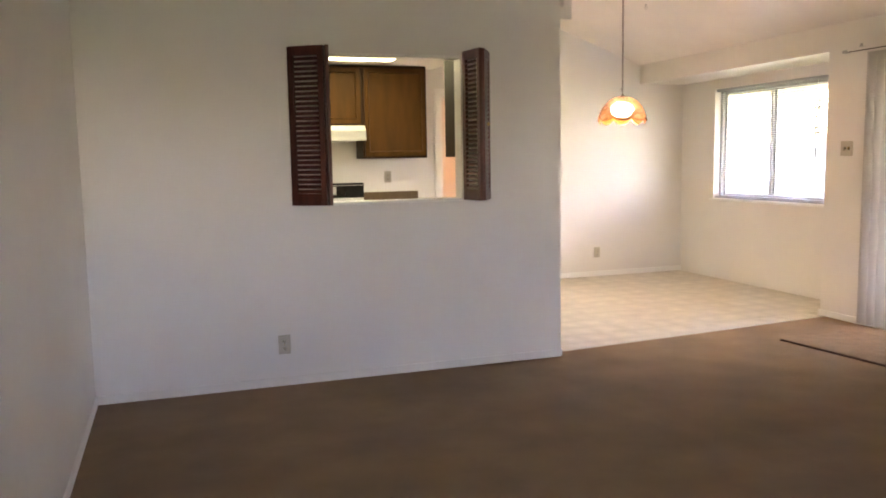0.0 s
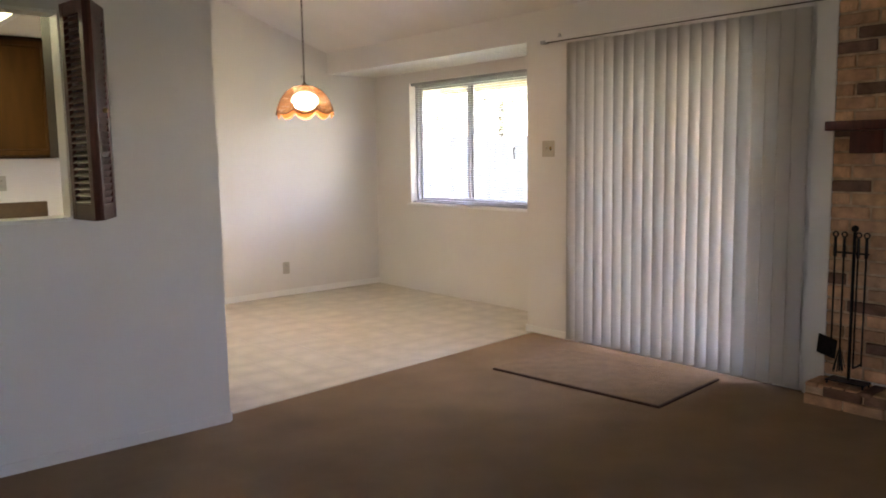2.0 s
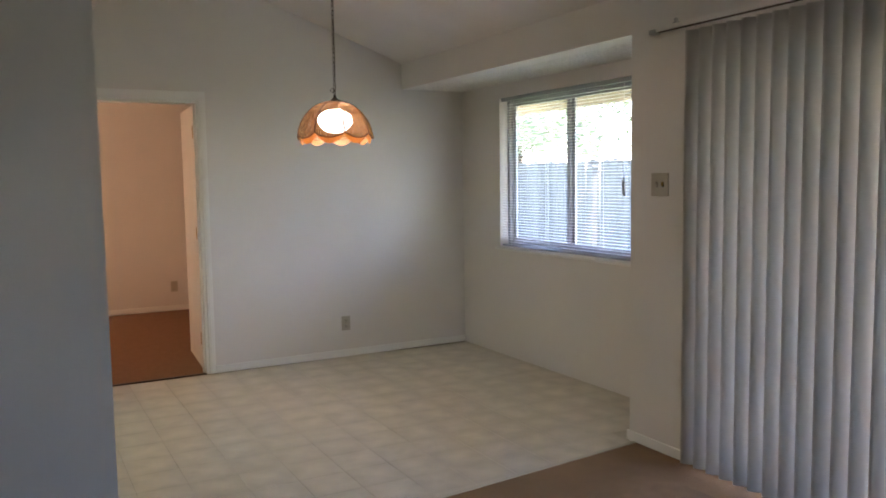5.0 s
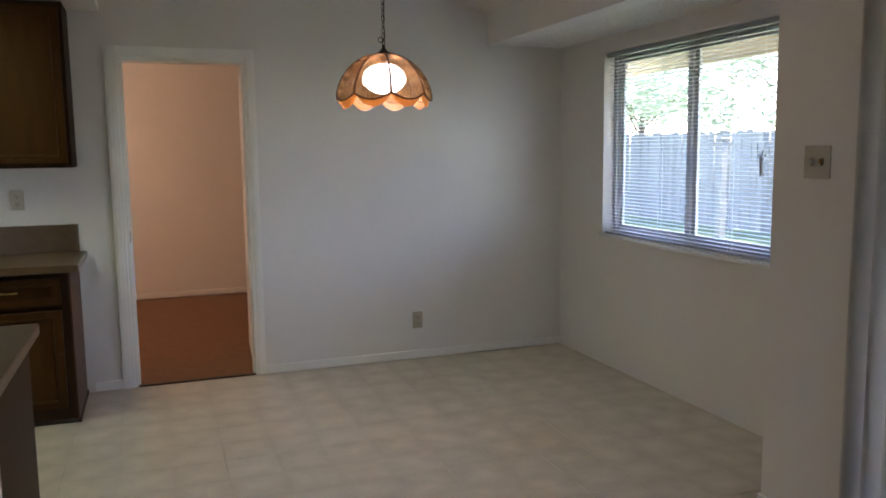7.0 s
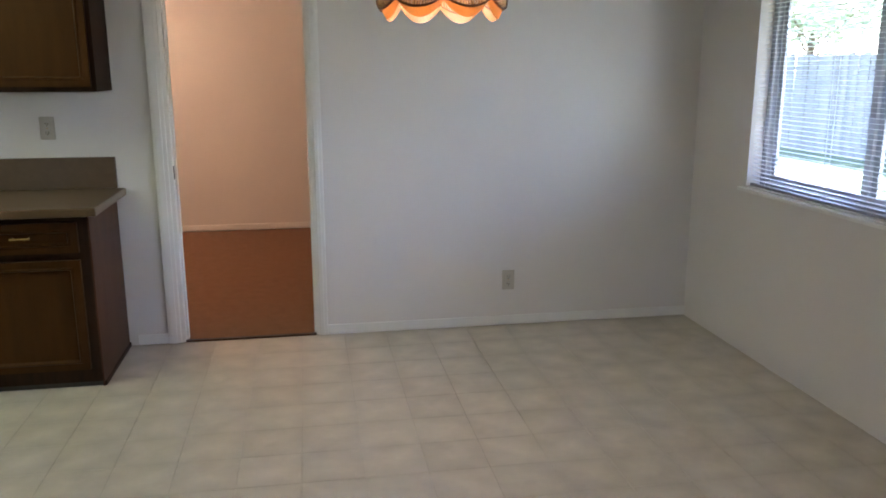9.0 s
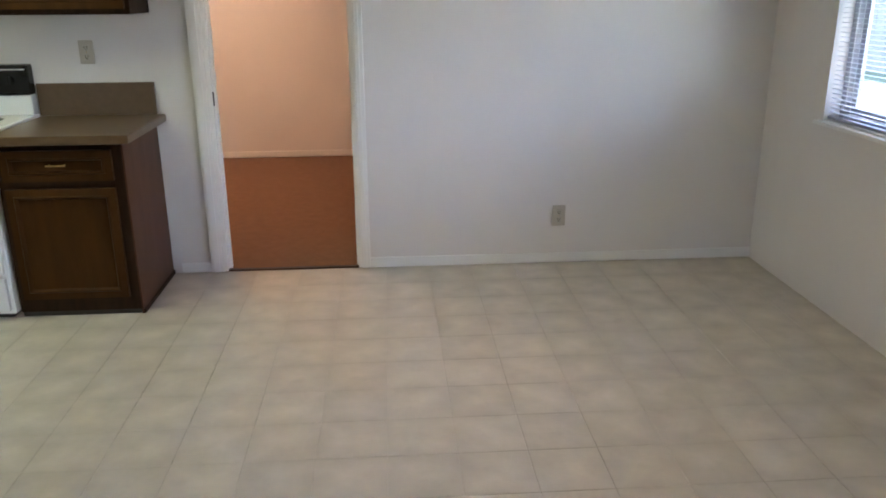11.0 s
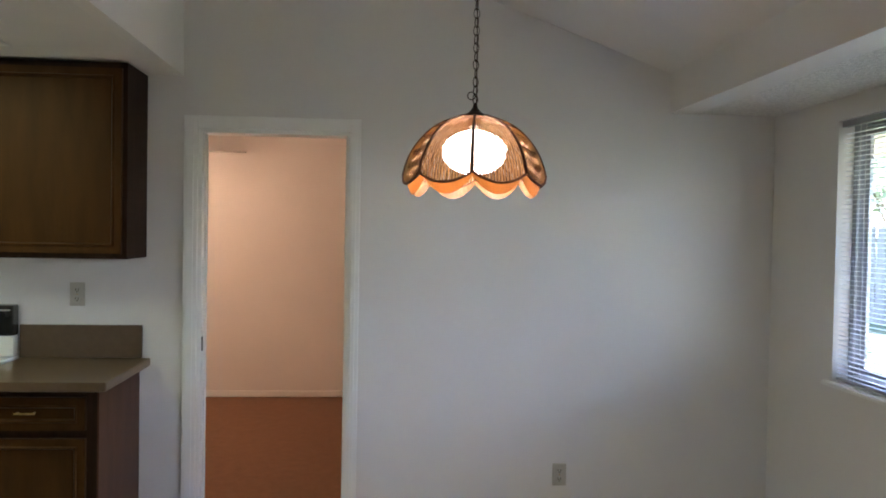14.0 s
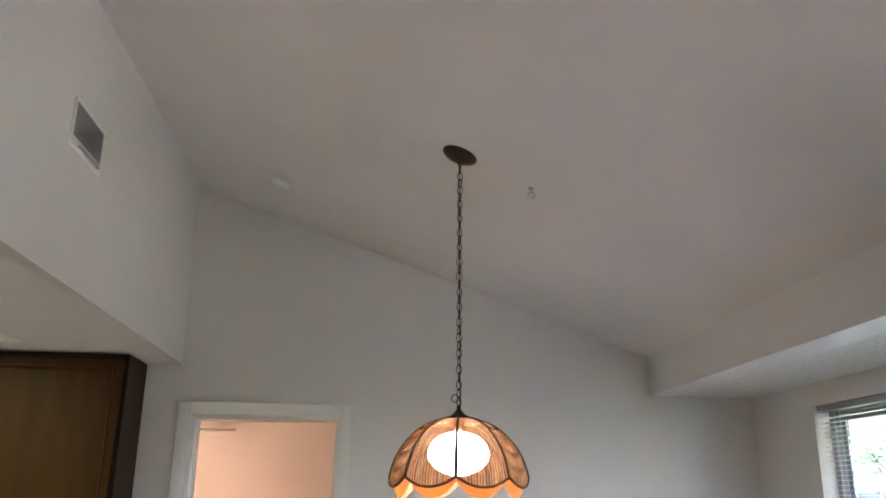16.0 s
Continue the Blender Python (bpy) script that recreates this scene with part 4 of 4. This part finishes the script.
part("corbel", box(bmesh.new(), 5.545, 3.50, 1.33, XF - 0.014, 3.66, 1.444, 0.006), SHUTTER, shelf)

# fire irons on the hearth
irons = thing("fire_irons", (5.60, 3.64, 0.125), "black fireplace tool set standing on the hearth", "fire tools")
bm = box(bmesh.new(), 5.56, 3.54, 0.140, 5.655, 3.74, 0.148, 0.003)
for y in (3.55, 3.73):
    for x in (5.57, 5.645):
        rod(bm, (x, y, 0.123), (x, y, 0.141), 0.006, 8)
part("base_plate", bm, IRON, irons)
bm = rod(bmesh.new(), (5.615, 3.64, 0.146), (5.615, 3.64, 0.93), 0.008, 10)
rod(bm, (5.60, 3.56, 0.82), (5.60, 3.73, 0.82), 0.005, 8)
bmesh.ops.create_uvsphere(bm, u_segments=12, v_segments=8, radius=0.018, matrix=Matrix.Translation((5.615, 3.64, 0.945)))
part("stand", bm, IRON, irons)
for y, low in ((3.57, 0.24), (3.61, 0.22), (3.68, 0.25), (3.725, 0.28)):
    bm = rod(bmesh.new(), (5.59, y, low), (5.59, y, 0.80), 0.0048, 8)
    rod(bm, (5.59, y, 0.80), (5.59, y, 0.90), 0.009, 10, 0.007)
    ring(bm, (5.59, y, 0.915), 0.013, 0.004, Matrix.Rotation(radians(90), 3, "Z"), 12, 6)
    tool = part("tool", bm, IRON, irons)
    if y == 3.725:
        bm = box(bmesh.new(), -0.006, -0.05, -0.12, 0.004, 0.05, 0.0, 0.004, Matrix.Translation((5.575, 3.735, 0.37)) @ Matrix.Rotation(radians(14), 4, "X") @ Matrix.Rotation(radians(-20), 4, "Y"))
        part("shovel_pan", bm, IRON, tool)
    if y == 3.68:
        bm = bmesh.new()
        for i in range(40):
            a = random.uniform(0, 6.28)
            rod(bm, (5.59, y, 0.33), (5.59 + 0.03 * math.cos(a), y + 0.03 * math.sin(a), 0.19 + random.uniform(0, 0.02)), 0.0018, 4)
        part("brush", bm, IRON, tool)
    if y == 3.57:
        part("poker_hook", rod(bmesh.new(), (5.59, y, 0.25), (5.59, y + 0.035, 0.225), 0.005, 8), IRON, tool)

# ---- outdoors ----
GZ = -0.15
structure("ground", box(bmesh.new(), -400, -400, GZ - 0.3, 400, 400, GZ), GRASS, "green lawn beyond the patio", "lawn")
structure("patio_slab", box(bmesh.new(), XS + 0.15, 2.0, GZ, 8.6, 6.0, -0.02), STUCCO, "pale concrete patio", "patio")
eave = box(bmesh.new(), XW + 0.14, 5.95, 2.12, 6.95, 12.0, 2.16)
box(eave, 6.95, 5.95, 1.99, 6.99, 12.0, 2.2)
# Unseen roof over the patio, added to block direct sun at the glass door.
box(eave, XS + 0.15, -1.2, 2.22, 7.7, 5.9, 2.30)
box(eave, 7.7, -1.2, 2.14, 7.75, 5.9, 2.34)
structure("eave", eave, STUCCO, "cream painted roof overhang outside the window, plus an added patio sun block", "eave")
fence = thing("fence", (14.0, 15.0, GZ), "weathered grey board fence round the yard", "fence")
for z in (0.25, 1.45):
    part("rail", box(bmesh.new(), 14.03, 0, z, 14.07, 34, z + 0.09), FENCEW, fence)
bm = box(bmesh.new(), -0.012, -0.071, 0, 0.012, 0.071, 1.9, 0.0)
board = mesh_of("board", bm, FENCEW)
for i in range(226):
    ob = new("board", board)
    ob.parent = fence
    ob.matrix_basis = Matrix.Translation((random.uniform(-0.006, 0.006), -14.9 + i * 0.15, random.uniform(-0.03, 0.03))) @ Matrix.Rotation(radians(random.uniform(-0.8, 0.8)), 4, "X")
pp = thing("garden_post", (11.9, 13.9, GZ), "weathered wooden post standing on the lawn", "post")
part("post", box(bmesh.new(), 11.84, 13.84, GZ, 11.96, 13.96, 1.55, 0.01), FENCEW, pp)
part("cap", box(bmesh.new(), 11.82, 13.82, 1.55, 11.98, 13.98, 1.60, 0.01), FENCEW, pp)


def tree(x, y, h, r, seed):
    rnd = random.Random(seed)
    t = thing("tree", (x, y, GZ), "broad green leafy tree behind the fence", "tree", "trees behind the fence")
    bm = rod(bmesh.new(), (x, y, GZ), (x + 0.1, y, GZ + h * 0.5), 0.13, 10, 0.08)
    tips = []
    for k in range(9):
        a, e = rnd.uniform(0, 6.28), rnd.uniform(0.3, 1.0)
        b = Vector((x + 0.1, y, GZ + h * rnd.uniform(0.3, 0.5)))
        tip = b + Vector((math.cos(a) * r * 0.7, math.sin(a) * r * 0.7, h * 0.4 * e))
        rod(bm, b, tip, 0.022, 7, 0.008)
        tips.append(tip)
    part("trunk", bm, BARK, t)
    verts, faces = [], []
    for k in range(130):
        base = Vector(rnd.choice(tips))
        c = base + Vector((rnd.gauss(0, r * 0.33), rnd.gauss(0, r * 0.33), rnd.gauss(0, h * 0.12)))
        for j in range(45):
            p = c + Vector((rnd.gauss(0, 0.28), rnd.gauss(0, 0.28), rnd.gauss(0, 0.2)))
            u = Vector((rnd.uniform(-1, 1), rnd.uniform(-1, 1), rnd.uniform(-0.6, 0.6))).normalized() * 0.10
            w = u.orthogonal().normalized() * 0.045
            i = len(verts)
            verts += [p - u, p + w, p + u, p - w]
            faces.append((i, i + 1, i + 2, i + 3))
    me = bpy.data.meshes.new("crown")
    me.from_pydata([tuple(q) for q in verts], [], faces)
    me.materials.append(LEAF)
    ob = new("crown", me)
    ob.parent = t
    ob.matrix_parent_inverse = Matrix.Translation(-Vector(t.location))


tree(16.5, 13.0, 5.2, 2.3, 1)
tree(17.5, 18.5, 6.0, 2.6, 2)
tree(16.8, 23.5, 5.0, 2.2, 3)
tree(18.0, 8.0, 5.5, 2.4, 4)

# ---- unseen window added behind the walk to let light in: frame and panes ----
bw = thing("window_2", (1.0, YB - 0.06, BACKWIN[2]), "unseen window added at the back of the living room", "window")
tagged(bw, kind="structure")
bm = bmesh.new()
for a in ((BACKWIN[0], BACKWIN[2], BACKWIN[0] + 0.05, BACKWIN[3]), (BACKWIN[1] - 0.05, BACKWIN[2], BACKWIN[1], BACKWIN[3]), (0.97, BACKWIN[2] + 0.05, 1.03, BACKWIN[3] - 0.05),
          (BACKWIN[0] + 0.05, BACKWIN[2], BACKWIN[1] - 0.05, BACKWIN[2] + 0.05), (BACKWIN[0] + 0.05, BACKWIN[3] - 0.05, BACKWIN[1] - 0.05, BACKWIN[3])):
    box(bm, a[0], YB - 0.09, a[1], a[2], YB - 0.03, a[3])
part("window_frame", bm, ALU, bw)

# ---- bricks of the fireplace ----
bm = box(bmesh.new(), -0.012, -0.097, -0.029, 0.012, 0.097, 0.029)
bmesh.ops.bevel(bm, geom=bm.edges[:], offset=0.004, segments=1, affect="EDGES")
light_brick = mesh_of("brick", bm, BRICK)
dark_brick = light_brick.copy()
dark_brick.materials[0] = DARKBRICK
rb = random.Random(7)


def brick(me, parent, m):
    ob = new("brick", me)
    ob.parent = parent
    if parent.type == "EMPTY":
        m = Matrix.Translation(-Vector(parent.location)) @ m
    ob.matrix_basis = m


row, z = 0, 0.175
while z < 2.95:
    y = YF1 - 0.099 + (0.1035 if row % 2 else 0.0)
    while y > YF0:
        cut = 1.0
        yc = y
        if y + 0.097 > YF1:
            cut, yc = 0.47, YF1 - 0.047
        me = dark_brick if rb.random() < 0.11 else light_brick
        brick(me, fire, Matrix.Translation((XF + 0.003 + rb.uniform(-0.003, 0.003), yc, z + rb.uniform(-0.002, 0.002))) @ Matrix.Rotation(radians(rb.uniform(-0.8, 0.8)), 4, "X") @ Matrix.Diagonal((1, cut, 1, 1)))
        y -= 0.207
    z += 0.0705
    row += 1
for i in range(19):
    y = 3.79 - i * 0.0685
    lie = Matrix(((0, 1, 0, 0), (0, 0, 1, 0), (1, 0, 0, 0), (0, 0, 0, 1)))
    brick(dark_brick if rb.random() < 0.12 else light_brick, hearth, Matrix.Translation((5.615, y, 0.112)) @ lie @ Matrix.Diagonal((1, 0.98, 1.08, 1)))
for r in range(2):
    y = 3.73 - 0.1 * r
    while y > YF0:
        brick(dark_brick if rb.random() < 0.2 else light_brick, hearth, Matrix.Translation((5.531, y, 0.03 + r * 0.058)))
        y -= 0.207

# ---- vinyl tiles ----
TP = 0.235
bm = box(bmesh.new(), -TP / 2 + 0.0005, -TP / 2 + 0.0005, -0.003, TP / 2 - 0.0005, TP / 2 - 0.0005, 0.0)
bmesh.ops.bevel(bm, geom=[e for e in bm.edges if all(v.co.z > -0.001 for v in e.verts)], offset=0.0008, segments=1, affect="EDGES")
tile_mesh = mesh_of("tile", bm, VINYL)
for i in range(-14, 9):
    for j in range(-5, 10):
        x, y = 4.439 + TP / 2 + i * TP, 6.655 + TP / 2 + j * TP
        hi = XW if y - TP / 2 > YJ else XS
        x0, x1 = max(x - TP / 2, 1.3), min(x + TP / 2, hi - 0.012)
        y0, y1 = max(y - TP / 2, YC0 + 0.004), min(y + TP / 2, YD - 0.012)
        if x1 - x0 < 0.02 or y1 - y0 < 0.02 or (y < 6.5 and x < 3.04):
            continue
        ob = new("tile", tile_mesh)
        ob.parent = vinyl
        ob.matrix_basis = Matrix.Translation(((x0 + x1) / 2, (y0 + y1) / 2, 0)) @ Matrix.Diagonal(((x1 - x0) / TP, (y1 - y0) / TP, 1, 1))
